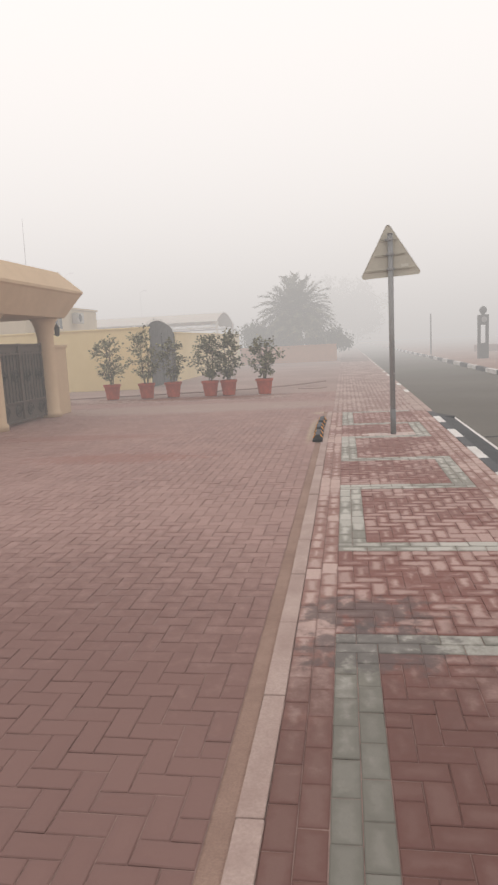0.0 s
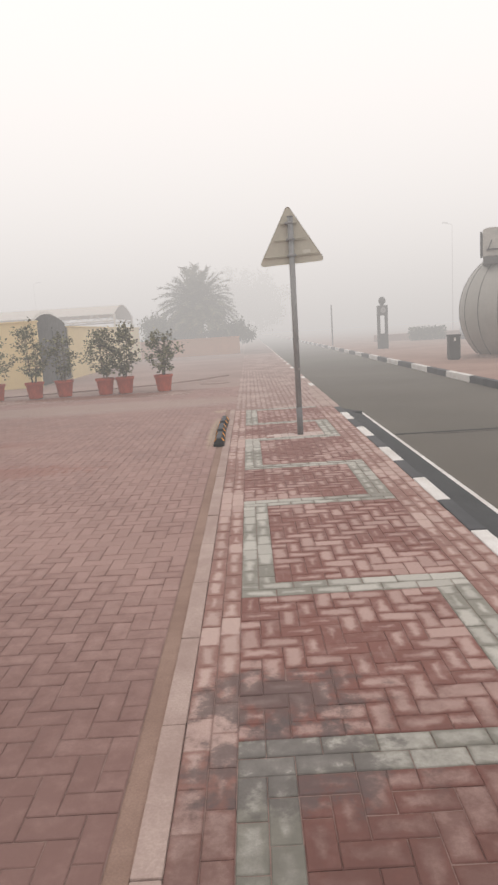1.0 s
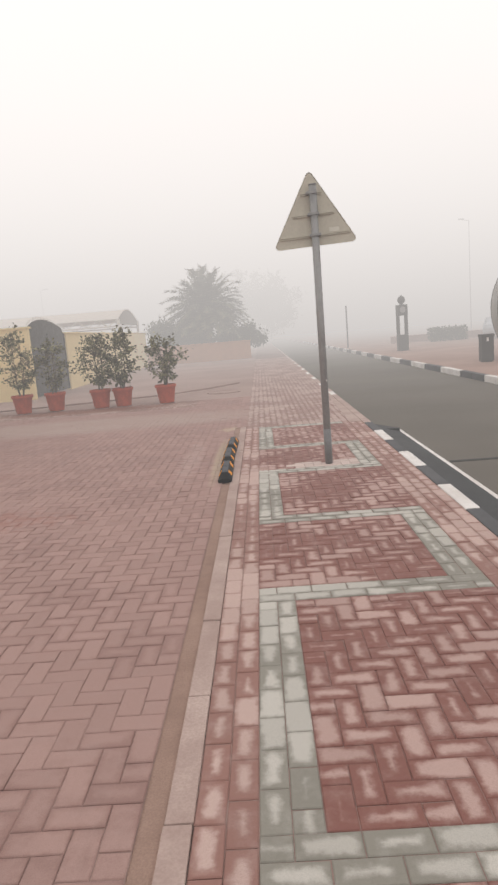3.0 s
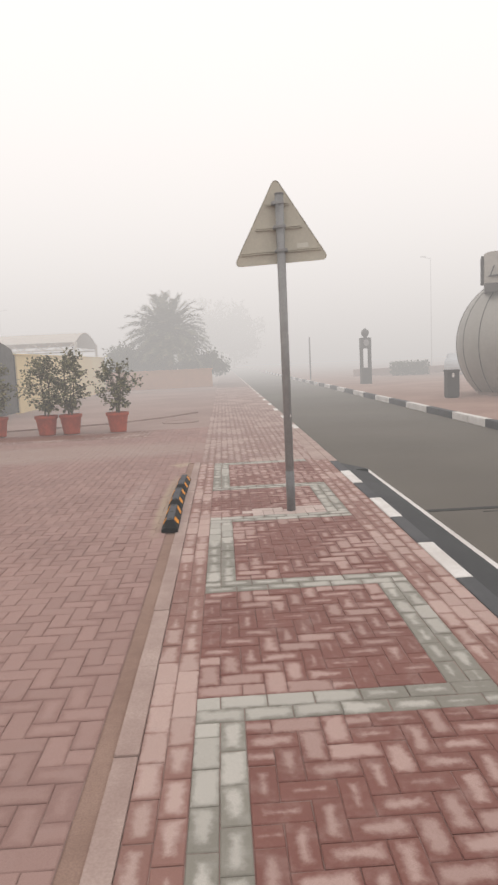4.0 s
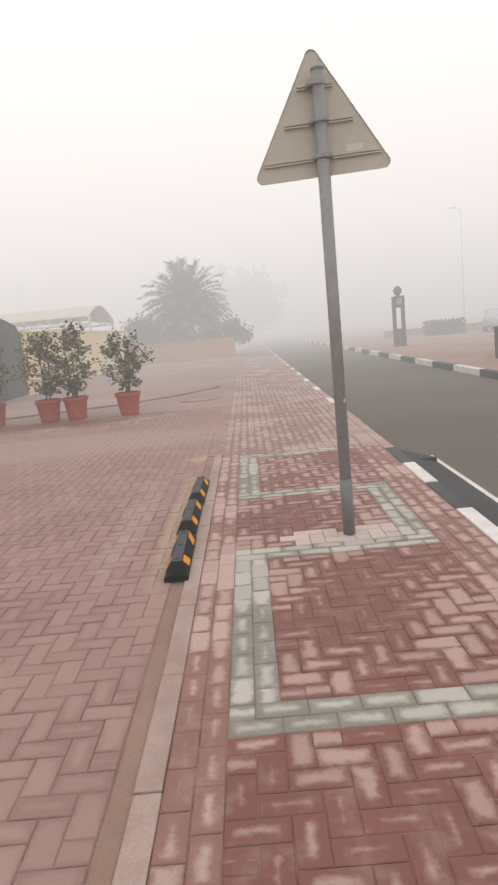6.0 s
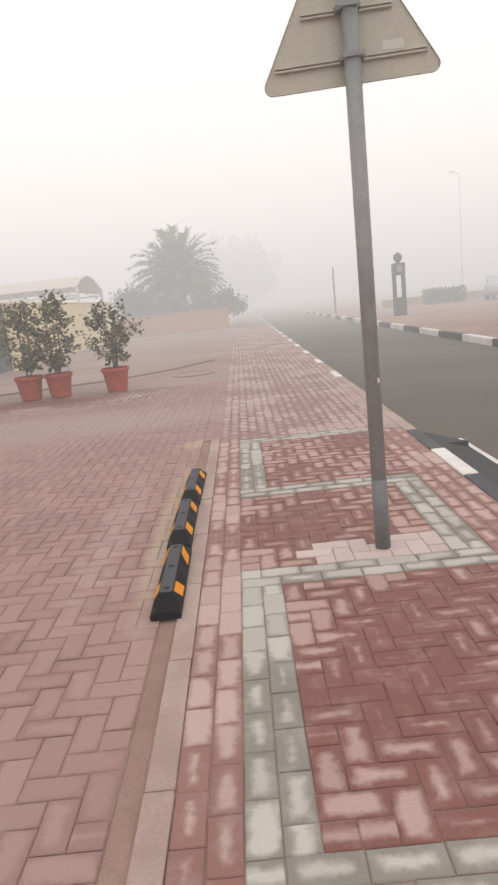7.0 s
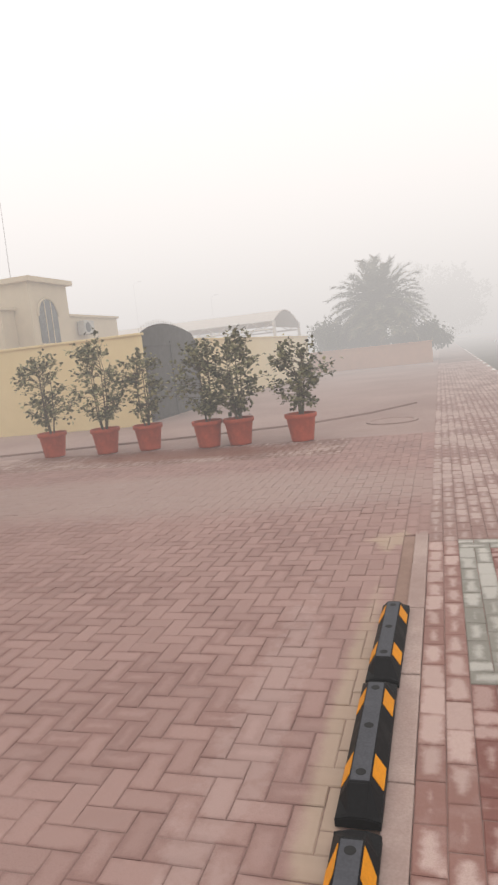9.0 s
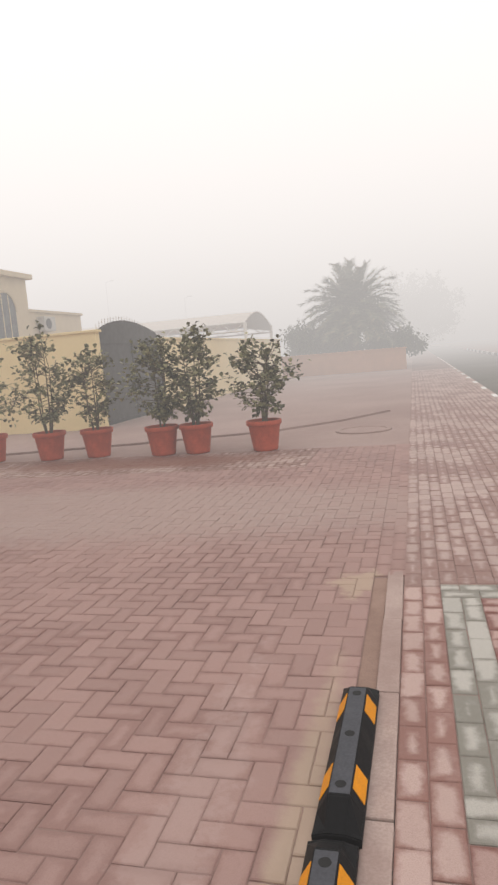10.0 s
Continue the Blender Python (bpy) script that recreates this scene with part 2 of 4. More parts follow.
M_HOLE_SHADE = plain("bolt_hole_shade", (0.008, 0.008, 0.008), 0.8, 0, 0.1, 9)
M_GATE_DARK = plain("dark_gate_paint", (0.035, 0.031, 0.027), 0.6, 0.0, 0.25, 5)
M_GATE_BROWN = plain("brown_gate_paint", (0.11, 0.085, 0.07), 0.6, 0.0, 0.25, 5)
M_GLASS_DARK = plain("dark_window_glass", (0.09, 0.09, 0.09), 0.25, 0, 0.1, 3)
M_WHITE_METAL = plain("white_painted_steel", (0.66, 0.64, 0.60), 0.5, 0.0, 0.12, 6)
M_CANVAS = plain("pale_shade_canvas", (0.62, 0.57, 0.52), 0.85, 0, 0.1, 4)
M_GABLE_SHADE = plain("gable_shade_grey", (0.30, 0.28, 0.26), 0.85, 0, 0.1, 4)
M_TANK = plain("grey_cladding", (0.34, 0.325, 0.295), 0.45, 0.3, 0.12, 2)
M_TANK_SEAM = plain("dark_seam", (0.10, 0.095, 0.09), 0.6, 0.1, 0.1, 5)
M_AC_LIGHT = plain("weathered_white_casing", (0.45, 0.43, 0.39), 0.5, 0.1, 0.2, 5)
M_DARK_METAL = plain("dark_metal", (0.06, 0.058, 0.055), 0.6, 0.2, 0.25, 6)
M_CAR = plain("silver_car_paint", (0.50, 0.53, 0.56), 0.45, 0.0, 0.08, 3, 0.5)
M_TYRE = plain("tyre_rubber", (0.02, 0.02, 0.02), 0.8, 0, 0.2, 9)


M_BACK_RING = plain("pale_back_ring", (0.75, 0.72, 0.70), 1.0, 0, 0.05, 0.02)


# ---- building helpers ----
def obj(name, bm, material, parent=None, label="", smooth=False):
    me = bpy.data.meshes.new(name)
    bmesh.ops.recalc_face_normals(bm, faces=bm.faces)
    if smooth:
        for f in bm.faces:
            f.smooth = True
    bm.to_mesh(me)
    bm.free()
    me.materials.append(material)
    ob = new(name, me)
    if parent is not None:
        ob.parent = parent
    if label:
        ob["label"] = label
    return ob


def part(name, bm, material, parent, label="", smooth=False):
    return obj(name, bm, material, parent, label, smooth)


def thing(name, label, category, group="", at=(0, 0, 0), turn=0.0):
    e = new(name)
    e.empty_display_size = 0.2
    e.matrix_basis = pose(*at, 0, 0, turn)
    return tagged(e, label, category, group)


def structure(name, bm, material, label, category, smooth=False):
    return tagged(obj(name, bm, material, None, "", smooth), label, category, "", "structure")


def box(bm, x0, x1, y0, y1, z0, z1, bev=0.0, m=None):
    r = bmesh.ops.create_cube(bm, size=1.0)["verts"]
    for v in r:
        v.co = Vector(((x0 + x1) / 2 + v.co.x * (x1 - x0), (y0 + y1) / 2 + v.co.y * (y1 - y0), (z0 + z1) / 2 + v.co.z * (z1 - z0)))
    if bev:
        es = list({e for v in r for e in v.link_edges})
        r2 = bmesh.ops.bevel(bm, geom=es, offset=bev, segments=2, affect="EDGES", profile=0.6)
        r = list({v for f in r2["faces"] for v in f.verts} | {v for v in r if v.is_valid})
    if m is not None:
        bmesh.ops.transform(bm, matrix=m, verts=r)
    return r


def cyl(bm, x, y, z0, z1, r0, r1=None, n=20, caps=True, m=None):
    r1 = r0 if r1 is None else r1
    v = bmesh.ops.create_cone(bm, cap_ends=caps, segments=n, radius1=r0, radius2=r1, depth=z1 - z0)["verts"]
    bmesh.ops.translate(bm, vec=(x, y, (z0 + z1) / 2), verts=v)
    if m is not None:
        bmesh.ops.transform(bm, matrix=m, verts=v)
    return v


def rod(bm, a, b, r0, r1=None, n=8):
    """A straight round bar from a to b."""
    a, b = Vector(a), Vector(b)
    r1 = r0 if r1 is None else r1
    v = bmesh.ops.create_cone(bm, cap_ends=True, segments=n, radius1=r0, radius2=r1, depth=(b - a).length)["verts"]
    q = (b - a).to_track_quat("Z", "Y").to_matrix().to_4x4()
    bmesh.ops.transform(bm, matrix=Matrix.Translation((a + b) / 2) @ q, verts=v)
    return v


def lathe(bm, rings, n=28, close=True):
    """A body turned from (radius, height) pairs."""
    loops = []
    for r, z in rings:
        loops.append([bm.verts.new((r * math.cos(2 * math.pi * i / n), r * math.sin(2 * math.pi * i / n), z)) for i in range(n)])
    for a, b in zip(loops, loops[1:]):
        for i in range(n):
            bm.faces.new((a[i], a[(i + 1) % n], b[(i + 1) % n], b[i]))
    if close:
        bm.faces.new(loops[0][::-1])
        bm.faces.new(loops[-1])


def prism(bm, outline, d0, d1, axis="y"):
    """An outline in a plane, given depth along an axis."""
    def at(p, d):
        u, v = p
        return {"y": (u, d, v), "x": (d, u, v), "z": (u, v, d)}[axis]
    a = [bm.verts.new(at(p, d0)) for p in outline]
    b = [bm.verts.new(at(p, d1)) for p in outline]
    n = len(outline)
    bm.faces.new(a)
    bm.faces.new(b[::-1])
    for i in range(n):
        bm.faces.new((a[i], b[i], b[(i + 1) % n], a[(i + 1) % n]))


def slab(name, x0, x1, y0, y1, z0, z1, material, label, category, bev=0.0):
    bm = bmesh.new()
    box(bm, x0, x1, y0, y1, z0, z1, bev)
    return structure(name, bm, material, label, category)


# ---- ground, road, paved beds ----
bm = bmesh.new()
bmesh.ops.create_grid(bm, x_segments=8, y_segments=8, size=700)
bmesh.ops.translate(bm, vec=(0, 100, -0.14), verts=bm.verts)
structure("ground", bm, M_GROUND, "pale sandy ground fading into the fog", "ground")
road = slab("road", 1.75, 5.64, -14, 170, -0.20, -0.10, M_ASPHALT, "grey asphalt road with a white edge line", "road")
walk_bed = slab("pavement", -0.47, 1.51, -5, 110, -0.13, -0.006, M_SAND_BED, "block-paved footway in red, pink and grey-green", "pavement")
court_bed = slab("forecourt", -9.6, -0.66, -5, 19.4, -0.13, -0.006, M_SAND_BED, "pink herringbone block paving of a forecourt", "paving")
slab("drive_far", -9.6, -0.47, 19.4, 80, -0.13, -0.004, M_DRIVE, "dusty pale paving in front of the walls", "paving")
slab("drive_side", -30, -9.6, -5, 80, -0.13, -0.004, M_DRIVE, "dusty pale paving beside the forecourt", "paving")
slab("far_pavement", 5.80, 60, -14, 170, -0.13, 0.03, M_FAR_PAVE, "reddish sandy pavement across the road", "pavement")
slab("walk_margin", -0.66, -0.47, 13.62, 19.4, -0.13, -0.012, M_SAND_BED, "sand bed beside the footway", "paving")
slab("gutter", -0.66, -0.575, -5, 13.62, -0.13, -0.010, M_GUTTER, "sand-filled gutter strip beside the edging", "gutter")

bm = bmesh.new()
box(bm, 1.985, 2.035, -10, 12.9, -0.100, -0.096)
part("edge_line", bm, M_WHITE_PAINT, road, "thin worn white line")
bm = bmesh.new()
box(bm, 2.06, 5.6, 9.98, 10.07, -0.101, -0.095)
box(bm, 2.6, 5.6, 9.86, 9.88, -0.101, -0.096)
part("tar_seam", bm, M_SEAM, road, "dark tar seam across the asphalt")
bm = bmesh.new()
prism(bm, [(1.645, -0.012), (1.985, -0.096), (1.985, -0.12), (1.645, -0.12)], -10, 12.55, "y")
part("asphalt_fillet", bm, M_ASPHALT_NEW, road, "dark asphalt wedge laid against the kerb")
bm = bmesh.new()
prism(bm, [(1.645, 12.55), (1.985, 12.55), (1.66, 13.25)], -0.12, -0.045, "z")
part("asphalt_fillet_end", bm, M_ASPHALT_NEW, road)


# added ring wall, hidden by fog: ends rays so the fog brightens with height
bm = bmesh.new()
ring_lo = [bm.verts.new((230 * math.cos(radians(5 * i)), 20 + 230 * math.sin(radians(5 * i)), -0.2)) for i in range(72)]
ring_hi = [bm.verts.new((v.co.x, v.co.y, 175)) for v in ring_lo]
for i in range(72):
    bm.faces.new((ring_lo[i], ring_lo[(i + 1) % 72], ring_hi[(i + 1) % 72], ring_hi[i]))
structure("backdrop", bm, M_BACK_RING, "plain pale ring wall added to close off the fog", "backdrop")

# ---- kerbs ----
def block_mesh(name, lx, ly, lz, bev):
    b2 = bmesh.new()
    box(b2, -lx / 2, lx / 2, -ly / 2, ly / 2, -lz, 0, bev)
    me = bpy.data.meshes.new(name)
    b2.to_mesh(me)
    b2.free()
    return me


def put(name, me, material_me, parent, m, label=""):
    ob = new(name, material_me or me)
    ob.matrix_basis = m
    ob.parent = parent
    if label:
        ob["label"] = label
    return ob


def with_mat(me, material):
    c = me.copy()
    c.materials.clear()
    c.materials.append(material)
    return c


rk = random.Random(5)
kerb = tagged(new("kerb"), "near kerb of concrete blocks painted black and white", "kerb", "", "structure")
kb = block_mesh("kerb_block", 0.132, 0.905, 0.13, 0.012)
kb_w, kb_b, kb_c = with_mat(kb, M_WHITE_PAINT), with_mat(kb, M_BLACK_PAINT), with_mat(kb, M_CONCRETE)
for i in range(-12, 10):
    y = 4.46 + 0.911 * i
    put("kerb_block", None, kb_w if i % 2 == 0 else kb_b, kerb, pose(1.577, y, 0.004 + rk.uniform(-0.002, 0.003), 0, rk.uniform(-0.5, 0.5), rk.uniform(-0.3, 0.3)),
        "white painted kerb block" if i % 2 == 0 else "black painted kerb block")
for i in range(60):
    y = 13.12 + 0.911 * i
    white = i >= 5 and i % 3 == 0
    put("kerb_block", None, kb_w if white else kb_c, kerb, pose(1.575, y, 0.004 + rk.uniform(-0.002, 0.003), 0, 0, rk.uniform(-0.3, 0.3)))
bm = bmesh.new()
prism(bm, [(1.30, 13.3), (1.50, 13.3), (1.50, 18.3), (1.42, 18.3)], -0.03, 0.004, "z")
part("apron", bm, M_CONCRETE, kerb, "bare concrete haunch behind the kerb")
far_kerb = tagged(new("far_kerb"), "far kerb painted in long black and white lengths", "kerb", "", "structure")
fk = block_mesh("far_kerb_block", 0.17, 1.035, 0.2, 0.02)
fk_w, fk_b = with_mat(fk, M_WHITE_PAINT), with_mat(fk, M_BLACK_PAINT)
for i in range(-8, 70):
    put("kerb_block", None, fk_w if (i // 2) % 2 == 0 else fk_b, far_kerb, pose(5.72, 17.9 + 1.045 * i, 0.075 + rk.uniform(-0.004, 0.004), 0, 0, rk.uniform(-0.4, 0.4)))
edging = tagged(new("edging"), "flush pale concrete edging beside the footway", "edging", "", "structure")
eb = with_mat(block_mesh("edging_block", 0.102, 0.79, 0.12, 0.008), M_CONCRETE)
for i in range(23):
    put("edging_block", None, eb, edging, pose(-0.523, -4.2 + 0.797 * i, 0.004 + rk.uniform(-0.003, 0.004), 0, rk.uniform(-1, 1), rk.uniform(-0.3, 0.3)))


# ---- the warning sign ----
def rounded_triangle(side, radius, n=6):
    h = side * math.sqrt(3) / 2
    pts = [(-side / 2, 0), (side / 2, 0), (0, h)]
    out = []
    for i, (x, z) in enumerate(pts):
        mid = 210 + 120 * i
        cx, cz = x - 2 * radius * math.cos(radians(mid)), z - 2 * radius * math.sin(radians(mid))
        for k in range(n + 1):
            a = radians(mid - 60 + 120 * k / n)
            out.append((cx + radius * math.cos(a), cz + radius * math.sin(a)))
    return out


def warning_sign():
    e = thing("road_sign", "triangular warning sign with a bare back on a grey post", "road sign", "", (0.6, 10.0, 0))
    bm = bmesh.new()
    cyl(bm, 0, 0, 0.0, 3.20, 0.043, n=24)
    part("post", bm, M_GALV, e, "grey galvanised steel tube", True)
    bm = bmesh.new()
    cyl(bm, 0, 0, 0.0, 0.42, 0.0455, n=24)
    part("post_sleeve", bm, M_GALV_DARK, e, "darker sleeve round the foot", True)
    bm = bmesh.new()
    cyl(bm, 0, 0, 3.20, 3.215, 0.046, n=24)
    part("post_cap", bm, M_GALV_DARK, e)
    bm = bmesh.new()
    prism(bm, rounded_triangle(0.985, 0.042), 0.066, 0.069)
    rim = rounded_triangle(0.985, 0.042)
    n = len(rim)
    for i in range(n):
        (x0, z0), (x1, z1) = rim[i], rim[(i + 1) % n]
        a = [bm.verts.new((x, y, z)) for x, z, y in ((x0, z0, 0.056), (x1, z1, 0.056), (x1, z1, 0.069), (x0, z0, 0.069))]
        bm.faces.new(a)
    plate = part("plate", bm, M_SIGN_BACK, e, "bare beige-grey metal back")
    plate.matrix_basis = pose(0.008, 0, 2.545, 0, -2.6, 0)
    bm = bmesh.new()
    prism(bm, rounded_triangle(0.97, 0.04), 0.0695, 0.071)
    part("sign_face", bm, M_SIGN_RED, plate, "red face turned away")
    for zz, half in ((0.115, 0.40), (0.345, 0.235), (0.575, 0.12)):
        bm = bmesh.new()
        box(bm, -half, half, 0.044, 0.066, zz - 0.013, zz - 0.004, 0.002)
        box(bm, -half, half, 0.044, 0.066, zz + 0.004, zz + 0.013, 0.002)
        box(bm, -half, half, 0.058, 0.066, zz - 0.004, zz + 0.004)
        part("rail", bm, M_SIGN_BACK, plate, "channel rail riveted across the back")
        bm = bmesh.new()
        for s in (-1, 1):
            box(bm, s * 0.052 - 0.012, s * 0.052 + 0.012, -0.012, 0.046, zz - 0.014, zz + 0.014, 0.003)
        box(bm, -0.056, 0.056, -0.052, -0.044, zz - 0.014, zz + 0.014, 0.003)
        cyl(bm, 0, 0, zz - 0.013, zz + 0.013, 0.050, n=24, caps=False)
        part("clamp", bm, M_GALV, plate, "steel pipe clamp")
    bm = bmesh.new()
    box(bm, 0.17, 0.285, 0.064, 0.0655, 0.14, 0.185)
    part("sticker", bm, M_TAPE, plate, "small pale inventory sticker")
    bm = bmesh.new()
    box(bm, 0.018, 0.030, -0.050, -0.040, 0.985, 1.012, 0.002)
    part("tag", bm, M_WHITE_PAINT, e, "small white tag")
    return e


warning_sign()


# ---- rubber wheel stops ----
def wheel_stop(skew):
    L, W, H = 0.90, 0.155, 0.098
    e = thing("wheel_stop", "black rubber wheel stop with yellow reflective patches beside the edging", "wheel stop", "wheel stops in a row")
    prof = [(-W / 2, 0), (W / 2, 0), (W / 2, 0.03), (0.036, H), (-0.036, H), (-W / 2, 0.03)]

    def ring(bm, y, k, lift):
        return [bm.verts.new((x * (1 if z < 0.05 else k), y, z if z < 0.05 else z * lift)) for x, z in prof]
    bm = bmesh.new()
    rows = [ring(bm, y, k, l) for y, k, l in ((-L / 2, 0.8, 0.42), (-L / 2 + 0.012, 0.85, 0.46), (-L / 2 + 0.105, 1, 1), (L / 2 - 0.105, 1, 1), (L / 2 - 0.012, 0.85, 0.46), (L / 2, 0.8, 0.42))]
    for a, b in zip(rows, rows[1:]):
        for i in range(6):
            bm.faces.new((a[i], a[(i + 1) % 6], b[(i + 1) % 6], b[i]))
    bm.faces.new(rows[0][::-1])
    bm.faces.new(rows[-1])
    bmesh.ops.bevel(bm, geom=[ed for ed in bm.edges if ed.calc_length() > 0.02], offset=0.004, segments=2, affect="EDGES")
    part("body", bm, M_RUBBER, e)
    bm = bmesh.new()
    box(bm, -0.034, 0.034, -L / 2 + 0.115, L / 2 - 0.115, H - 0.006, H + 0.0015, 0.001)
    part("top_strip", bm, M_RUBBER_WORN, e, "scuffed grey top")
    slope = math.atan2(H - 0.03, W / 2 - 0.036)
    for s in (-1, 1):
        for y in (-0.235, 0.235):
            bm = bmesh.new()
            mid = Vector((s * (W / 2 + 0.036) / 2, y, (H + 0.03) / 2))
            v = box(bm, -0.033, 0.033, -0.062, 0.062, -0.001, 0.0025)
            m = Matrix.Translation(mid) @ pose(0, 0, 0, 0, math.degrees(s * slope), 0)
            for q in v:
                q.co.y += skew * (1 if y < 0 else -1) * q.co.x * s
            bmesh.ops.transform(bm, matrix=m, verts=bm.verts)
            part("reflector", bm, M_YELLOW, e, "yellow reflective patch")
    # black discs just proud of the top paint the shade inside bolt holes
    for y in (-0.29, 0.0, 0.29):
        bm = bmesh.new()
        cyl(bm, 0, y, H - 0.02, H + 0.0022, 0.019, n=16)
        part("bolt_hole_shade", bm, M_HOLE_SHADE, e, "flat black disc for the shade in a bolt hole")
    return e


stop = wheel_stop(0.75)
plain_stop = wheel_stop(0.0)
stop.matrix_basis = pose(-0.632, 9.785, 0.002, 0, 0, 0.6)
plain_stop.matrix_basis = (pose(-0.646, 10.735, 0.002, 0, 0, 0.2))
copy_thing(plain_stop, pose(-0.636, 11.655, 0.002, 0, 0, -0.6))


# ---- potted shrubs ----
def leaf(vs, fs, at, out, up, ln, wd):
    out = out.normalized()
    side = out.cross(up)
    if side.length < 1e-3:
        side = Vector((1, 0, 0))
    side.normalize()
    nrm = side.cross(out).normalized()
    k = len(vs)
    for t, w, dz in ((0, 0.0, 0), (0.3, 0.8, 0.05), (0.62, 1.0, 0.03), (1.0, 0.0, -0.12)):
        c = at + out * ln * t + nrm * ln * dz
        if w == 0:
            vs.append(c)
        else:
            vs.append(c + side * wd * w * 0.5 + nrm * wd * 0.13)
            vs.append(c - side * wd * w * 0.5 + nrm * wd * 0.13)
    fs += [(k, k + 1, k + 2), (k + 1, k + 3, k + 4, k + 2), (k + 3, k + 5, k + 4)]


def mesh_from(name, vs, fs, material, parent, label=""):
    me = bpy.data.meshes.new(name)
    me.from_pydata([tuple(v) for v in vs], [], fs)
    me.materials.append(material)
    ob = new(name, me)
    ob.parent = parent
    if label:
        ob["label"] = label
    return ob


def potted_shrub(x, y, height, width, seed, label, dense=1.0, lean=0.0, turn=0.0):
    rnd = random.Random(seed)
    e = thing("potted_shrub", label, "potted plant", "potted shrubs in a row", (x, y, 0), turn)
    bm = bmesh.new()
    lathe(bm, [(0.165, 0.0), (0.19, 0.004), (0.198, 0.03), (0.200, 0.05), (0.252, 0.40), (0.255, 0.405), (0.275, 0.408), (0.279, 0.415), (0.283, 0.475), (0.277, 0.482),
               (0.262, 0.480), (0.258, 0.44), (0.24, 0.425)], 32)
    part("pot", bm, M_TERRACOTTA, e, "tapered terracotta-red pot with a thick rim", True)
    bm = bmesh.new()
    cyl(bm, 0, 0, 0.426, 0.437, 0.245, n=24)
    part("soil", bm, M_SOIL, e)
    bm = bmesh.new()
    vs, fs = [], []
    centre = Vector((lean, 0, 0.55 + (height - 0.55) * 0.51))
    rx, rz = width / 2, (height - 0.55) * 0.49
    tips = []
    for s in range(4):
        a = rnd.uniform(0, 6.28)
        p0 = Vector((0.04 * math.cos(a), 0.04 * math.sin(a), 0.42))
        p1 = p0 + Vector((0.06 * math.cos(a) + lean * 0.3, 0.06 * math.sin(a), rnd.uniform(0.28, 0.45)))
        p2 = Vector((lean + 0.22 * rx * math.cos(a), 0.22 * rx * math.sin(a), height * rnd.uniform(0.62, 0.8)))
        rod(bm, p0, p1, 0.017, 0.013, 6)
        rod(bm, p1, p2, 0.013, 0.006, 6)
        tips += [(p1, p2)] * 9
    for i in range(int(72 * dense)):
        z = rnd.uniform(-1, 1)
        a = rnd.uniform(0, 6.28)
        rr = math.sqrt(max(0.0, 1 - z * z)) * rnd.uniform(0.2, 1.0) ** 0.5
        bulge = 1.0 + 0.22 * math.sin(3 * a + seed) + 0.15 * math.sin(5 * z + seed)
        end = centre + Vector((rx * rr * math.cos(a) * bulge, rx * rr * math.sin(a) * bulge, rz * z * (1.0 + 0.10 * math.sin(2 * a + seed))))
        if end.z < 0.58:
            end.z = 0.58 + rnd.uniform(0, 0.12)
        p1, p2 = tips[i % len(tips)]
        t = min(1.0, max(0.0, (end.z - 0.12 - p1.z) / max(0.1, p2.z - p1.z)))
        start = p1.lerp(p2, t)
        rod(bm, start, end, 0.006, 0.003, 4)
        way = (end - start).normalized()
        for q in range(rnd.randint(10, 15)):
            at = start.lerp(end, rnd.uniform(0.55, 1.05))
            at += Vector((rnd.gauss(0, 0.036), rnd.gauss(0, 0.036), rnd.gauss(0, 0.036)))
            d = Vector((rnd.gauss(0, 1), rnd.gauss(0, 1), rnd.gauss(0.1, 0.7))) + way * 0.8
            leaf(vs, fs, at, d, Vector((rnd.gauss(0, 0.4), rnd.gauss(0, 0.4), 1)), rnd.uniform(0.06, 0.10), rnd.uniform(0.05, 0.08))
    part("stem", bm, M_STEM, e)
    mesh_from("foliage", vs, fs, M_LEAF, e, "dense dark green oval leaves")
    return e


potted_shrub(-7.67, 19.5, 1.98, 1.25, 11, "rounded green shrub in a terracotta-red pot by the cream wall", 1.0)
potted_shrub(-6.51, 19.5, 2.22, 1.2, 23, "tall open green shrub in a terracotta-red pot", 1.05)
potted_shrub(-5.66, 19.6, 1.86, 1.0, 35, "slim green shrub in a terracotta-red pot before a dark gate", 0.9)
potted_shrub(-4.41, 19.45, 1.92, 1.2, 47, "bushy green shrub in a terracotta-red pot", 1.25)
potted_shrub(-3.83, 19.5, 1.98, 1.3, 59, "full green shrub in a terracotta-red pot set close to another", 1.35)
potted_shrub(-2.68, 19.45, 1.78, 1.15, 71, "low green shrub in a terracotta-red pot with a torn rim", 1.15)


# ---- walls and gates on the house side ----
def wall_with_cap(name, x0, x1, y0, y1, h, material, label, cap=0.05):
    bm = bmesh.new()
    box(bm, x0, x1, y0, y1, -0.1, h - 0.06)
    w = structure(name, bm, material, label, "wall")
    bm = bmesh.new()
    box(bm, x0 - cap, x1 + cap, y0 - cap, y1 + cap, h - 0.06, h, 0.012)
    part("coping", bm, material, w)
    return w


wall_with_cap("wall_cream", -16.0, -7.75, 24.1, 24.3, 2.42, M_CREAM, "cream-yellow rendered boundary wall")
wall_with_cap("wall_side", -7.95, -7.75, 28.4, 46.9, 2.25, M_CREAM, "cream-yellow rendered boundary wall beside the drive")
wall_with_cap("wall_orange", -7.75, -0.75, 47.0, 47.2, 1.22, M_ORANGE, "low orange-brown rendered wall in the fog")
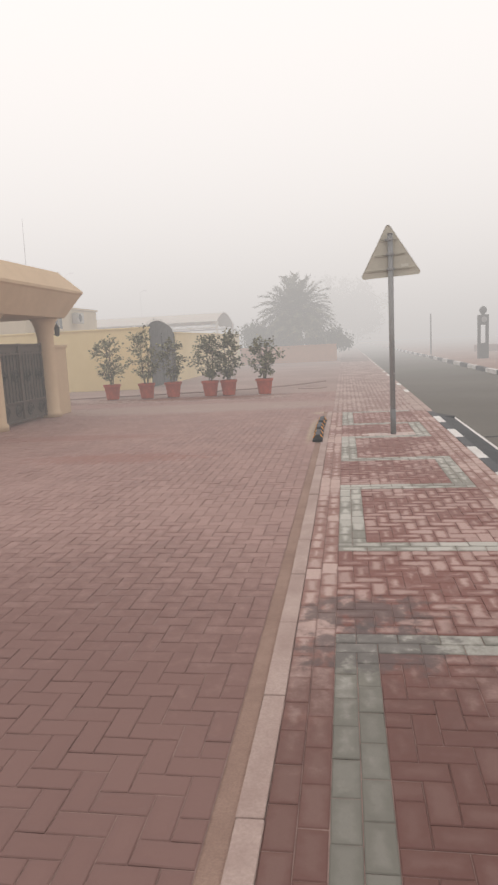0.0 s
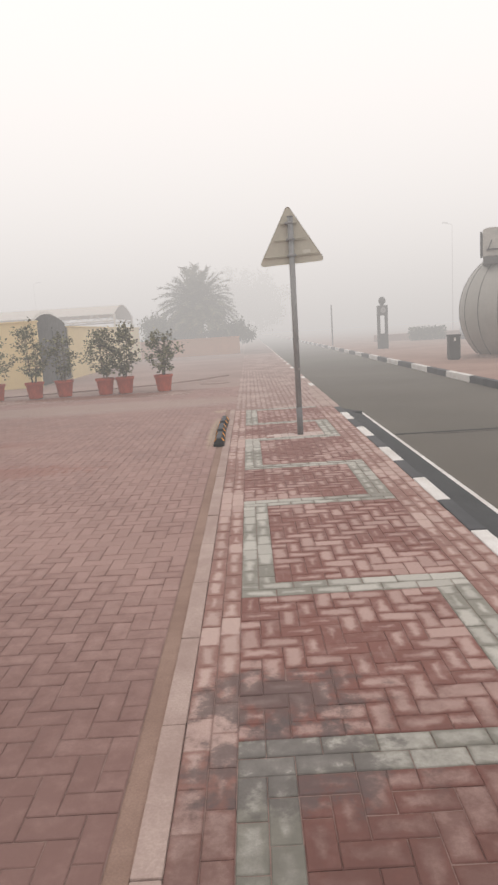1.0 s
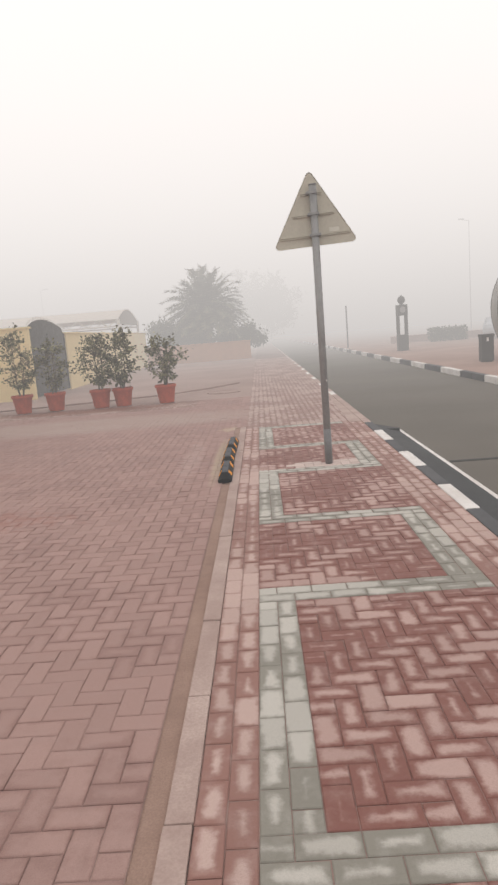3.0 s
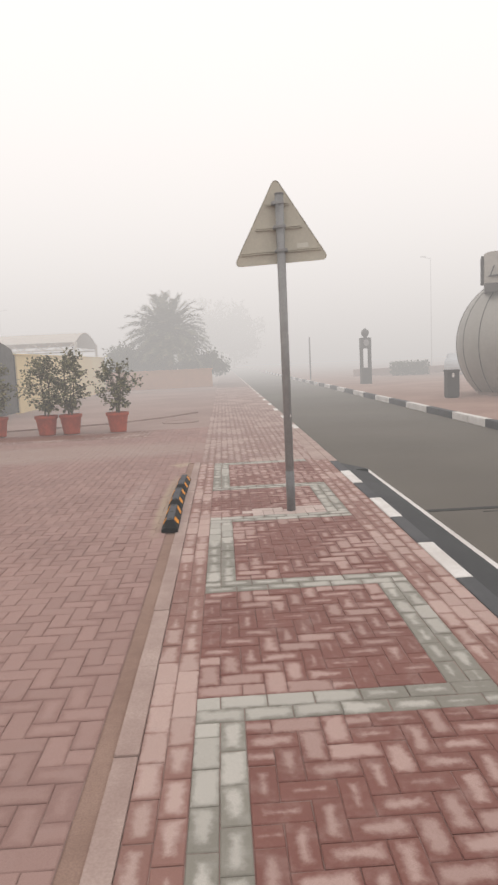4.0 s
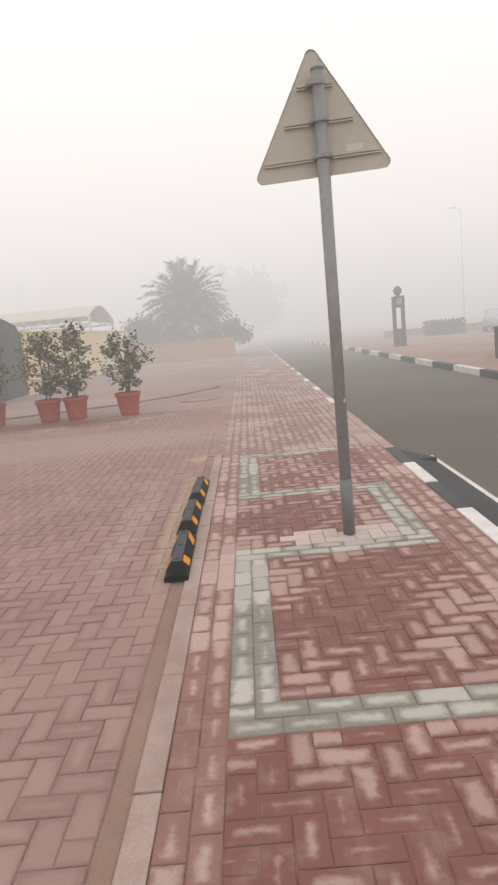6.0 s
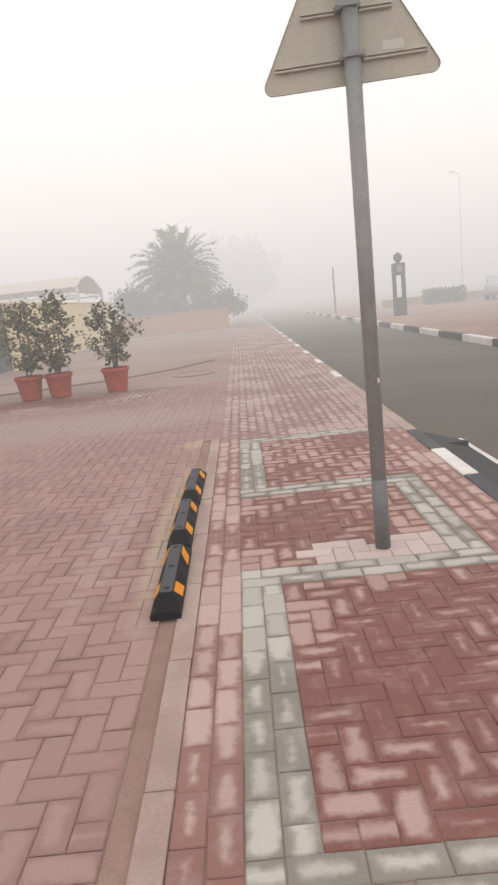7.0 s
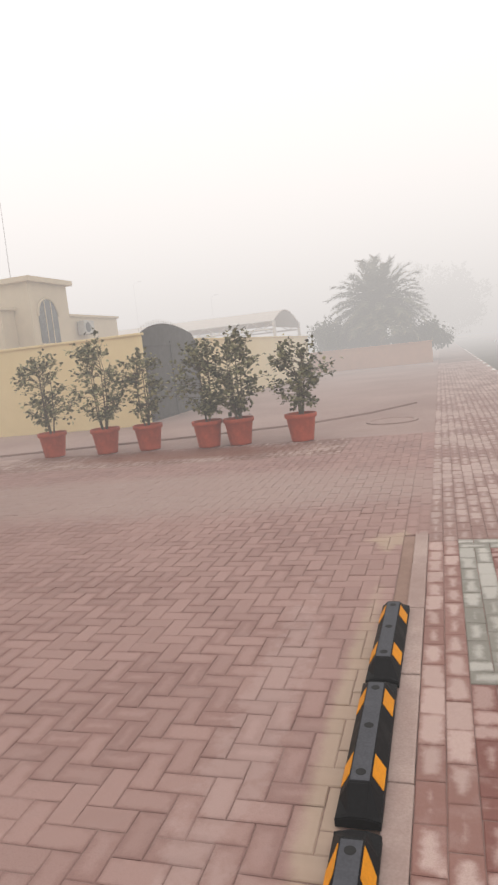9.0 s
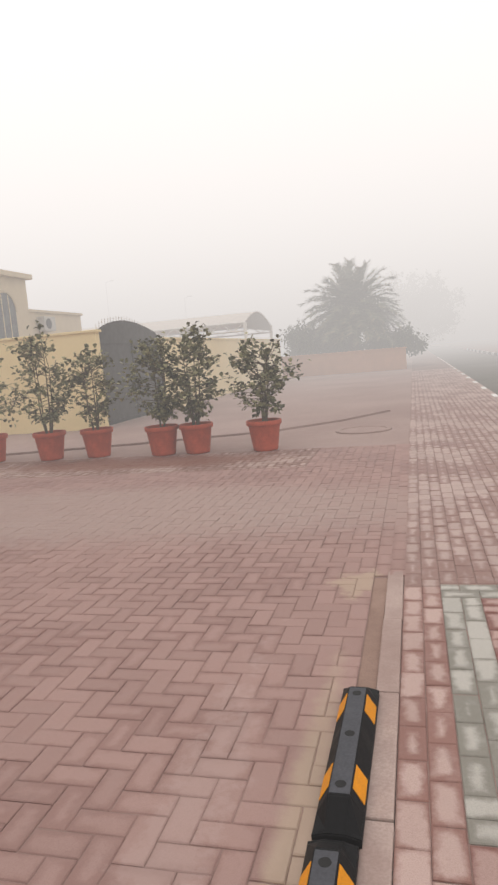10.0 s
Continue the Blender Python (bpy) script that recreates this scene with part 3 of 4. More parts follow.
wall_with_cap("wall_return", -16.0, -7.72, 15.75, 15.95, 1.80, M_STONE_BEIGE, "beige rendered return wall of the gatehouse")


def side_gate():
    e = thing("metal_gate", "tall dark sheet-metal gate with an arched, spiked top", "gate", "", (-7.85, 24.3, 0))
    W = 4.1
    top = [(0.0, 2.36)] + [(W * i / 16, 2.36 + 0.34 * math.sin(math.pi * (i / 16) ** 0.8)) for i in range(1, 16)] + [(W, 2.18)]
    bm = bmesh.new()
    prism(bm, [(0.0, 0.04), (W, 0.04)] + top[::-1], -0.02, 0.02, "x")
    part("gate_leaf", bm, M_GATE_DARK, e, "dark grey-brown steel sheet")
    for y in (0.05, W / 2 - 0.03, W / 2 + 0.03, W - 0.05):
        bm = bmesh.new()
        box(bm, 0.021, 0.055, y - 0.028, y + 0.028, 0.04, 2.2, 0.004)
        part("upright", bm, M_GATE_DARK, e)
    for z in (0.12, 1.1, 2.1):
        bm = bmesh.new()
        box(bm, 0.021, 0.048, 0.08, W - 0.08, z - 0.025, z + 0.025, 0.004)
        part("crossbar", bm, M_GATE_DARK, e)
    for i in range(24):
        y, z = W * (i + 0.5) / 24, 0
        f = (i + 0.5) / 24
        z = 2.34 + 0.34 * math.sin(math.pi * f ** 0.8) - 0.14 * f
        bm = bmesh.new()
        rod(bm, (0, y, z), (0, y, z + 0.13), 0.011, 0.010, 5)
        rod(bm, (0, y, z + 0.13), (0, y, z + 0.20), 0.018, 0.001, 5)
        part("spike", bm, M_WHITE_METAL, e)
    return e


side_gate()


def gatehouse():
    e = thing("gatehouse_canopy", "beige rendered entrance canopy with sloped edges on round columns", "gate canopy")
    bm = bmesh.new()

    def ring(x0, x1, y0, y1, z, c=0.0):
        pts = [(x0, y0 + c), (x0, y1 - c), (x0 + c, y1), (x1 - c, y1), (x1, y1 - c), (x1, y0 + c), (x1 - c, y0), (x0 + c, y0)]
        return [bm.verts.new((x, y, z)) for x, y in pts]
    rows = [ring(-10.2, -7.15, 6.9, 15.15, 2.46, 0.1), ring(-10.4, -6.85, 6.6, 15.6, 3.02, 0.1), ring(-10.42, -6.81, 6.56, 15.64, 3.06, 0.1), ring(-10.42, -6.81, 6.56, 15.64, 3.12, 0.1),
            ring(-10.1, -7.2, 7.0, 15.1, 3.58, 0.1), ring(-9.6, -7.7, 7.6, 14.6, 3.66, 0.1)]
    for a, b in zip(rows, rows[1:]):
        for i in range(8):
            bm.faces.new((a[i], a[(i + 1) % 8], b[(i + 1) % 8], b[i]))
    bm.faces.new(rows[0][::-1])
    bm.faces.new(rows[-1])
    part("canopy", bm, M_STONE_BEIGE, e, "beige rendered canopy")
    for y in (12.0, 14.70):
        bm = bmesh.new()
        lathe(bm, [(0.235, 0.0), (0.235, 0.12), (0.20, 0.16), (0.20, 2.02), (0.215, 2.06), (0.23, 2.2), (0.29, 2.36), (0.36, 2.46)], 24)
        c = part("column", bm, M_STONE_BEIGE, e, "round beige column with a flared head", True)
        c.location = (-7.55, y, 0)
    bm = bmesh.new()
    box(bm, -7.72, -7.5, 14.9, 15.75, 0, 1.72, 0.01)
    box(bm, -7.75, -7.47, 14.9, 15.80, 1.72, 1.80, 0.01)
    part("pier", bm, M_STONE_BEIGE, e, "short beige wall beside the column")
    bm = bmesh.new()
    box(bm, -7.72, -7.5, 6.8, 11.8, 0, 2.46, 0.01)
    part("side_wall", bm, M_STONE_BEIGE, e)
    bm = bmesh.new()
    box(bm, -10.2, -10.0, 6.8, 15.7, 0, 2.46)
    part("back_wall", bm, M_CREAM, e)
    g = thing("ornate_gate", "brown wrought-iron gate with scrolled panels, closed between columns", "gate", "", (-7.6, 12.2, 0))
    W = 2.30
    bm = bmesh.new()
    for y in (0.03, W / 2 - 0.02, W / 2 + 0.02, W - 0.03):
        box(bm, -0.025, 0.025, y - 0.022, y + 0.022, 0.06, 1.86, 0.004)
    for z in (0.09, 0.52, 1.62, 1.83):
        box(bm, -0.02, 0.02, 0.04, W - 0.04, z - 0.02, z + 0.02, 0.003)
    part("gate_frame", bm, M_GATE_BROWN, g)
    bm = bmesh.new()
    box(bm, -0.028, -0.022, 0.05, W - 0.05, 0.1, 1.82)
    part("backing_sheet", bm, M_GATE_BROWN, g, "brown sheet behind the bars")
    for i in range(15):
        y = 0.1 + (W - 0.2) * i / 14
        bm = bmesh.new()
        rod(bm, (0, y, 0.52), (0, y, 1.66), 0.010, n=6)
        part("bar", bm, M_GATE_DARK, g)
    for i in range(4):
        for z in (0.31, 1.1):
            y = 0.29 + 0.573 * i
            bm = bmesh.new()
            for k in range(22):
                a0, a1 = 0.62 * k, 0.62 * (k + 1)
                r0, r1 = 0.17 - 0.0065 * k, 0.17 - 0.0065 * (k + 1)
                rod(bm, (0.022, y + r0 * math.cos(a0), z + r0 * math.sin(a0)), (0.022, y + r1 * math.cos(a1), z + r1 * math.sin(a1)), 0.011, n=5)
            part("scroll", bm, M_GATE_DARK, g, "wrought-iron scroll")
    lamp = thing("wall_lamp", "small dark wall lantern on a bracket", "wall lamp", "", (-7.45, 15.2, 2.02))
    bm = bmesh.new()
    lathe(bm, [(0.035, 0), (0.06, 0.03), (0.075, 0.2), (0.085, 0.21), (0.02, 0.29), (0.01, 0.33)], 8)
    part("lantern", bm, M_DARK_METAL, lamp)
    bm = bmesh.new()
    rod(bm, (-0.08, -0.25, 0.1), (0, 0, 0.02), 0.012, n=6)
    part("bracket", bm, M_DARK_METAL, lamp)


gatehouse()


# ---- the villa behind the wall ----
def villa():
    e = thing("villa", "cream two-level villa with a small tower and an arched window", "house")
    bm = bmesh.new()
    box(bm, -17.4, -14.2, 29.2, 31.75, 0, 4.95)
    part("tower", bm, M_VILLA, e)
    bm = bmesh.new()
    box(bm, -17.6, -14.0, 29.0, 31.95, 4.95, 5.14, 0.02)
    part("tower_cornice", bm, M_VILLA, e, "projecting cornice")
    bm = bmesh.new()
    box(bm, -24, -14.9, 28.4, 29.2, 0, 4.0)
    box(bm, -24, -14.8, 28.3, 29.3, 4.0, 4.1, 0.01)
    part("front_block", bm, M_VILLA, e)
    bm = bmesh.new()
    box(bm, -24, -14.25, 31.75, 35.8, 0, 3.78)
    box(bm, -24, -14.17, 31.7, 35.88, 3.78, 3.88, 0.01)
    part("side_block", bm, M_VILLA, e)
    bm = bmesh.new()
    arch = [(29.62, 2.75), (30.85, 2.75), (30.85, 3.75)] + [(30.235 + 0.615 * math.cos(radians(a)), 3.75 + 0.62 * math.sin(radians(a))) for a in range(15, 180, 15)] + [(29.62, 3.75)]
    prism(bm, arch, -14.205, -14.17, "x")
    w = part("window", bm, M_GLASS_DARK, e, "dark arched window")
    bm = bmesh.new()
    box(bm, -14.2, -14.08, 29.5, 30.97, 2.65, 2.75, 0.01)
    part("sill", bm, M_VILLA, w)
    for y in (30.03, 30.44):
        bm = bmesh.new()
        box(bm, -14.172, -14.15, y - 0.02, y + 0.02, 2.75, 4.3)
        part("glazing_bar", bm, M_VILLA, w)
    bm = bmesh.new()
    for k in range(24):
        a0, a1 = radians(180 * k / 24), radians(180 * (k + 1) / 24)
        rod(bm, (-14.17, 30.235 + 0.66 * math.cos(a0), 3.75 + 0.66 * math.sin(a0)), (-14.17, 30.235 + 0.66 * math.cos(a1), 3.75 + 0.66 * math.sin(a1)), 0.05, n=5)
    part("arch_moulding", bm, M_VILLA, w)
    ac = thing("air_conditioner", "small white outdoor air-conditioning unit on a villa wall", "air conditioner", "", (-14.02, 32.6, 3.05))
    bm = bmesh.new()
    box(bm, -0.15, 0.15, -0.4, 0.4, 0, 0.55, 0.02)
    part("casing", bm, M_AC_LIGHT, ac)
    bm = bmesh.new()
    cyl(bm, 0, 0, 0.151, 0.16, 0.2, n=20, m=pose(0, -0.1, 0.28, 0, 90, 0))
    part("fan_grille", bm, M_DARK_METAL, ac)
    mast = thing("aerial_mast", "thin metal aerial mast on a villa roof", "mast", "", (-15.4, 30.0, 5.13))
    bm = bmesh.new()
    rod(bm, (0, 0, 0), (0.05, 0, 2.9), 0.012, 0.008, 8)
    part("mast_tube", bm, M_GALV, mast)


villa()


# ---- carport with a vaulted canopy ----
def carport():
    e = thing("carport", "pale vaulted carport canopy on white steel trusses behind a wall", "carport")
    x0, x1, y0, y1 = -19.0, -8.15, 40.6, 46.6
    bm = bmesh.new()
    n = 14
    low, up = [], []
    for i in range(n + 1):
        f = i / n
        y, z = y0 + (y1 - y0) * f, 3.05 + 0.62 * math.sin(math.pi * f)
        low.append((y, z))
        up.append((y, z + 0.04))
    prism(bm, low + up[::-1], x0, x1, "x")
    part("canopy", bm, M_CANVAS, e, "pale stretched canvas vault")
    # a grey sheet paints the shade in the vault's open end
    bm = bmesh.new()
    prism(bm, [(y0, 2.75)] + low + [(y1, 2.75)], x1 - 0.05, x1 - 0.01, "x")
    part("gable", bm, M_GABLE_SHADE, e, "grey sheet for the shaded open end of the vault")
    for y in (y0, y1):
        for z in (3.06, 2.66):
            bm = bmesh.new()
            rod(bm, (x0, y, z), (x1, y, z), 0.045, n=8)
            part("chord", bm, M_WHITE_METAL, e)
        for i in range(18):
            xa, xb = x0 + (x1 - x0) * i / 18, x0 + (x1 - x0) * (i + 1) / 18
            bm = bmesh.new()
            rod(bm, (xa, y, 2.66 if i % 2 else 3.06), (xb, y, 3.06 if i % 2 else 2.66), 0.028, n=6)
            part("web", bm, M_WHITE_METAL, e)
    for x in (x0, (x0 + x1) / 2, x1):
        for y in (y0, y1):
            bm = bmesh.new()
            box(bm, x - 0.07, x + 0.07, y - 0.07, y + 0.07, 0, 3.06, 0.008)
            part("post", bm, M_WHITE_METAL, e)


carport()


# ---- palm and tree in the fog ----
def palm():
    e = thing("date_palm", "broad date palm with arching fronds, grey in the fog", "palm", "", (-3.85, 50.5, -0.1))
    rnd = random.Random(8)
    bm = bmesh.new()
    for i in range(14):
        lathe(bm, [(0.33 - 0.008 * i, 0.26 * i), (0.38 - 0.008 * i, 0.26 * i + 0.2), (0.31 - 0.008 * i, 0.26 * i + 0.27)], 12)
    part("trunk", bm, M_BARK, e, "scaly brown trunk")
    for k in range(120):
        vs, fs = [], []
        a = k * 2.39996
        up = radians(88 - 100 * (k / 120) ** 0.8)
        ln = rnd.uniform(2.6, 3.35)
        p = Vector((0.15 * math.cos(a), 0.15 * math.sin(a), 3.5))
        d = Vector((math.cos(a) * math.cos(up), math.sin(a) * math.cos(up), math.sin(up)))
        steps = 16
        for s in range(steps):
            q = p + d * (ln / steps)
            side = d.cross(Vector((0, 0, 1)))
            side = side.normalized() if side.length > 0.05 else Vector((-math.sin(a), math.cos(a), 0))
            w = 0.03 * (1 - s / steps) + 0.006
            i0 = len(vs)
            vs += [p - side * w, p + side * w, q + side * w, q - side * w]
            fs.append((i0, i0 + 1, i0 + 2, i0 + 3))
            if s > 2:
                for sg in (-1, 1):
                    for o in (0.1, 0.4, 0.7, 0.95):
                        c = p.lerp(q, o)
                        tip = c + (side * sg * 0.85 + d * 0.7 + Vector((0, 0, rnd.uniform(-0.45, 0.35)))).normalized() * 0.62 * (1 - 0.45 * abs(s / steps - 0.45))
                        i0 = len(vs)
                        vs += [c - d * 0.05, c + d * 0.05, tip]
                        fs.append((i0, i0 + 1, i0 + 2))
            p = q
            d = (d + Vector((0, 0, -0.075 - 0.02 * rnd.random()))).normalized()
        mesh_from("frond", vs, fs, M_PALM_LEAF, e)
    return e


palm()


def tree(x, y, h, r, seed, label, trunk=1.6, leaf_size=1.0):
    e = thing("tree", label, "tree", "", (x, y, -0.1))
    rnd = random.Random(seed)
    bm = bmesh.new()
    rod(bm, (0, 0, 0), (0.1, 0, trunk), 0.2, 0.15, 10)
    vs, fs = [], []
    for i in range(9):
        a = i * 2.4
        tip = Vector((r * 0.6 * math.cos(a), r * 0.6 * math.sin(a), trunk + (h - trunk) * rnd.uniform(0.3, 0.85)))
        rod(bm, (0.1, 0, trunk - 0.1), tip, 0.09, 0.03, 6)
        for c in range(6):
            cc = tip + Vector((rnd.gauss(0, r * 0.3), rnd.gauss(0, r * 0.3), rnd.gauss(0, (h - trunk) * 0.16)))
            for q in range(150):
                at = cc + Vector((rnd.gauss(0, r * 0.16), rnd.gauss(0, r * 0.16), rnd.gauss(0, r * 0.14)))
                if at.z > 0.4:
                    leaf(vs, fs, at, Vector((rnd.gauss(0, 1), rnd.gauss(0, 1), rnd.gauss(0, 1))), Vector((0, 0, 1)), leaf_size * rnd.uniform(0.18, 0.30), leaf_size * rnd.uniform(0.11, 0.18))
    part("trunk", bm, M_BARK, e)
    mesh_from("crown", vs, fs, M_TREE_LEAF, e)


tree(0.4, 118, 10.4, 5.0, 3, "tall leafy tree, a pale shape in the fog", 1.6, 2.6)
tree(-6.3, 51.5, 2.7, 1.9, 4, "low leafy bush behind the orange wall", 0.7)
tree(-1.9, 51.5, 2.3, 1.5, 6, "low rounded bush behind the end of the orange wall", 0.6)


# ---- across the road ----
def litter_bin():
    e = thing("litter_bin", "dark square litter bin with a slot near its top", "litter bin", "", (7.58, 25.0, 0.03))
    e.scale = (0.84, 0.84, 0.94)
    bm = bmesh.new()
    box(bm, -0.24, 0.24, -0.22, 0.22, 0.04, 0.92, 0.02)
    part("body", bm, M_DARK_METAL, e)
    bm = bmesh.new()
    box(bm, -0.26, 0.26, -0.24, 0.24, 0.92, 1.0, 0.02)
    part("lid", bm, M_DARK_METAL, e)
    bm = bmesh.new()
    box(bm, -0.06, 0.03, -0.224, -0.218, 0.74, 0.88)
    part("notice", bm, M_WHITE_PAINT, e, "small pale notice")
    bm = bmesh.new()
    box(bm, -0.2, 0.2, -0.18, 0.18, 0.0, 0.05)
    part("plinth", bm, M_DARK_METAL, e)


litter_bin()


def round_kiosk():
    e = thing("round_kiosk", "large grey barrel-shaped kiosk of riveted panels", "kiosk", "", (10.48, 25.7, 0.03))
    R, H = 2.35, 3.85
    prof = []
    for i in range(19):
        z = 0.12 + (H - 0.12) * i / 18
        u = (z - 1.75) / 2.35
        prof.append((R * math.sqrt(max(0.05, 1 - u * u)), z))
    bm = bmesh.new()
    lathe(bm, prof, 48)
    part("shell", bm, M_TANK, e, "curved grey metal panels", True)
    for k in range(18):
        a = radians(20 * k + 6)
        bm = bmesh.new()
        for (r0, z0), (r1, z1) in zip(prof, prof[1:]):
            rod(bm, ((r0 + 0.002) * math.cos(a), (r0 + 0.002) * math.sin(a), z0), ((r1 + 0.002) * math.cos(a), (r1 + 0.002) * math.sin(a), z1), 0.014, n=5)
        part("seam", bm, M_TANK_SEAM, e)
    bm = bmesh.new()
    cyl(bm, 0, 0, 0, 0.16, 1.62, n=40)
    part("plinth", bm, M_CONCRETE, e, "low concrete plinth")
    a = thing("rooftop_air_conditioner", "weathered white air-conditioning box with dark side louvres", "air conditioner", "", (9.15, 25.0, 3.62), -20)
    a.scale = (0.86, 0.86, 0.86)
    bm = bmesh.new()
    box(bm, -0.52, 0.25, -0.5, 0.5, 0.1, 1.18, 0.03)
    out = [(-0.52, 1.15)] + [(-0.135 - 0.385 * math.cos(radians(t)), 1.15 + 0.12 * math.sin(radians(t))) for t in range(15, 180, 15)] + [(0.25, 1.15)]
    prism(bm, out, -0.5, 0.5)
    part("casing", bm, M_AC_LIGHT, a)
    for x, s in ((-0.62, 1), (0.27, 1)):
        bm = bmesh.new()
        w = 0.09 if x < 0 else 0.75
        box(bm, x, x + w, -0.5, 0.5, 0.12, 1.22 if x > 0 else 1.12, 0.01)
        part("side_panel", bm, M_DARK_METAL, a, "dark louvred panel")
    bm = bmesh.new()
    box(bm, -0.36, 0.1, -0.62, -0.5, 0.34, 0.39)
    rod(bm, (-0.3, -0.6, 0.36), (-0.16, -0.52, 0.74), 0.02, n=6)
    part("bracket", bm, M_DARK_METAL, a)
    bm = bmesh.new()
    box(bm, -0.5, 1.0, -0.52, 0.52, -0.22, 0.10, 0.02)
    part("base_frame", bm, M_TANK_SEAM, a)


round_kiosk()


def clock_pillar():
    e = thing("clock_pillar", "dark ornamental pillar with an open frame and a round head", "pillar", "", (7.75, 39.0, 0.03))
    e.scale = (0.76, 0.76, 0.87)
    bm = bmesh.new()
    box(bm, -0.36, 0.36, -0.36, 0.36, 0, 1.0, 0.03)
    part("pedestal", bm, M_DARK_METAL, e)
    for sx in (-1, 1):
        for sy in (-1, 1):
            bm = bmesh.new()
            box(bm, sx * 0.29 - 0.06, sx * 0.29 + 0.06, sy * 0.29 - 0.06, sy * 0.29 + 0.06, 1.0, 2.25, 0.01)
            part("leg", bm, M_DARK_METAL, e)
    bm = bmesh.new()
    box(bm, -0.36, 0.36, -0.36, 0.36, 2.2, 2.86, 0.03)
    part("head_block", bm, M_DARK_METAL, e)
    bm = bmesh.new()
    cyl(bm, 0, 0, -0.015, 0.015, 0.2, n=24, m=pose(0, -0.372, 2.55, 90, 0, 0))
    part("dial", bm, M_GALV, e, "pale round dial")
    bm = bmesh.new()
    lathe(bm, [(0.12, 2.86), (0.14, 2.93), (0.24, 3.02), (0.28, 3.15), (0.24, 3.30), (0.12, 3.38), (0.04, 3.44)], 20)
    part("finial", bm, M_DARK_METAL, e, "round finial", True)


clock_pillar()


def street_lamp(x, y, h, label, arm=0.9):
    e = thing("street_lamp", label, "street lamp", "", (x, y, 0.0))
    bm = bmesh.new()
    rod(bm, (0, 0, 0), (0, 0, h), 0.055, 0.03, 10)
    part("post", bm, M_GALV, e)
    bm = bmesh.new()
    rod(bm, (0, 0, h - 0.05), (arm, 0, h + 0.18), 0.035, 0.03, 8)
    part("arm", bm, M_GALV, e)
    bm = bmesh.new()
    box(bm, arm - 0.1, arm + 0.5, -0.12, 0.12, h + 0.12, h + 0.24, 0.03)
    part("lantern", bm, M_GALV, e)


street_lamp(22.9, 75, 11.6, "tall thin street lamp fading into the fog", -1.0)
street_lamp(-42.0, 97, 13.2, "distant street lamp behind the carport", 0.8)
street_lamp(-30.5, 97, 9.9, "distant low street lamp behind the carport", 0.6)
bm = bmesh.new()
rod(bm, (0, 0, 0), (0, 0, 3.05), 0.06, 0.05, 10)
bol = thing("bollard_post", "thin dark roadside post in the fog", "post", "", (6.25, 50.5, 0.0))
part("post_tube", bm, M_DARK_METAL, bol)


def hedge():
    e = thing("hedge", "low clipped hedge across the road, dim in the fog", "hedge", "", (13.3, 50, 0.03))
    rnd = random.Random(2)
    vs, fs = [], []
    for i in range(2600):
        at = Vector((rnd.uniform(-1.3, 1.3), rnd.uniform(-0.6, 0.6), rnd.uniform(0.06, 0.95)))
        leaf(vs, fs, at, Vector((rnd.gauss(0, 1), rnd.gauss(0, 1), rnd.gauss(0, 1))), Vector((0, 0, 1)), 0.16, 0.1)
    mesh_from("foliage", vs, fs, M_TREE_LEAF, e)
    bm = bmesh.new()
    for x in (-0.9, -0.3, 0.3, 0.9):
        rod(bm, (x, 0, 0), (x, 0, 0.7), 0.03, 0.02, 6)
    part("stem", bm, M_BARK, e)


hedge()
bm = bmesh.new()
box(bm, 9.8, 60, 52.5, 52.8, 0, 0.55, 0.02)
structure("wall_low", bm, M_FAR_PAVE, "low far boundary wall across the road", "wall")


def sedan():
    e = thing("car", "silver saloon car across the road, blurred by fog", "car", "", (16.4, 48.0, 0.03), 62)
    bm = bmesh.new()
    side = [(-2.2, 0.30), (2.2, 0.30), (2.25, 0.62), (2.1, 0.80), (1.15, 0.92), (0.45, 1.40), (-0.95, 1.42), (-1.65, 0.98), (-2.2, 0.92), (-2.28, 0.6)]
    prism(bm, side, -0.86, 0.86)
    bmesh.ops.bevel(bm, geom=list(bm.edges), offset=0.06, segments=3, affect="EDGES")
    part("body", bm, M_CAR, e, "silver painted body", True)
    glass = [(1.02, 0.95), (0.42, 1.35), (-0.92, 1.37), (-1.5, 1.0)]
    for s in (-1, 1):
        bm = bmesh.new()
        prism(bm, glass, s * 0.863, s * 0.876)
        part("side_window", bm, M_GLASS_DARK, e)
        for x in (-1.4, 1.4):
            bm = bmesh.new()
            cyl(bm, 0, 0, -0.11, 0.11, 0.32, n=24, m=pose(x, s * 0.79, 0.32, 90, 0, 0))
            w = part("wheel", bm, M_TYRE, e)
            bm = bmesh.new()
            cyl(bm, 0, 0, -0.115, 0.115, 0.2, n=16, m=pose(x, s * 0.795, 0.32, 90, 0, 0))
            part("rim", bm, M_GALV, w)
        bm = bmesh.new()
        box(bm, 2.16, 2.255, s * 0.62 - 0.17, s * 0.62 + 0.17, 0.6, 0.74, 0.03)
        part("headlight", bm, M_WHITE_PAINT, e)
    bm = bmesh.new()
    v = box(bm, -0.33, 0.33, -0.68, 0.68, -0.006, 0.006)
    bmesh.ops.transform(bm, matrix=pose(0.80, 0, 1.165, 0, 34.5, 0), verts=bm.verts)
    part("windscreen", bm, M_GLASS_DARK, e)


sedan()

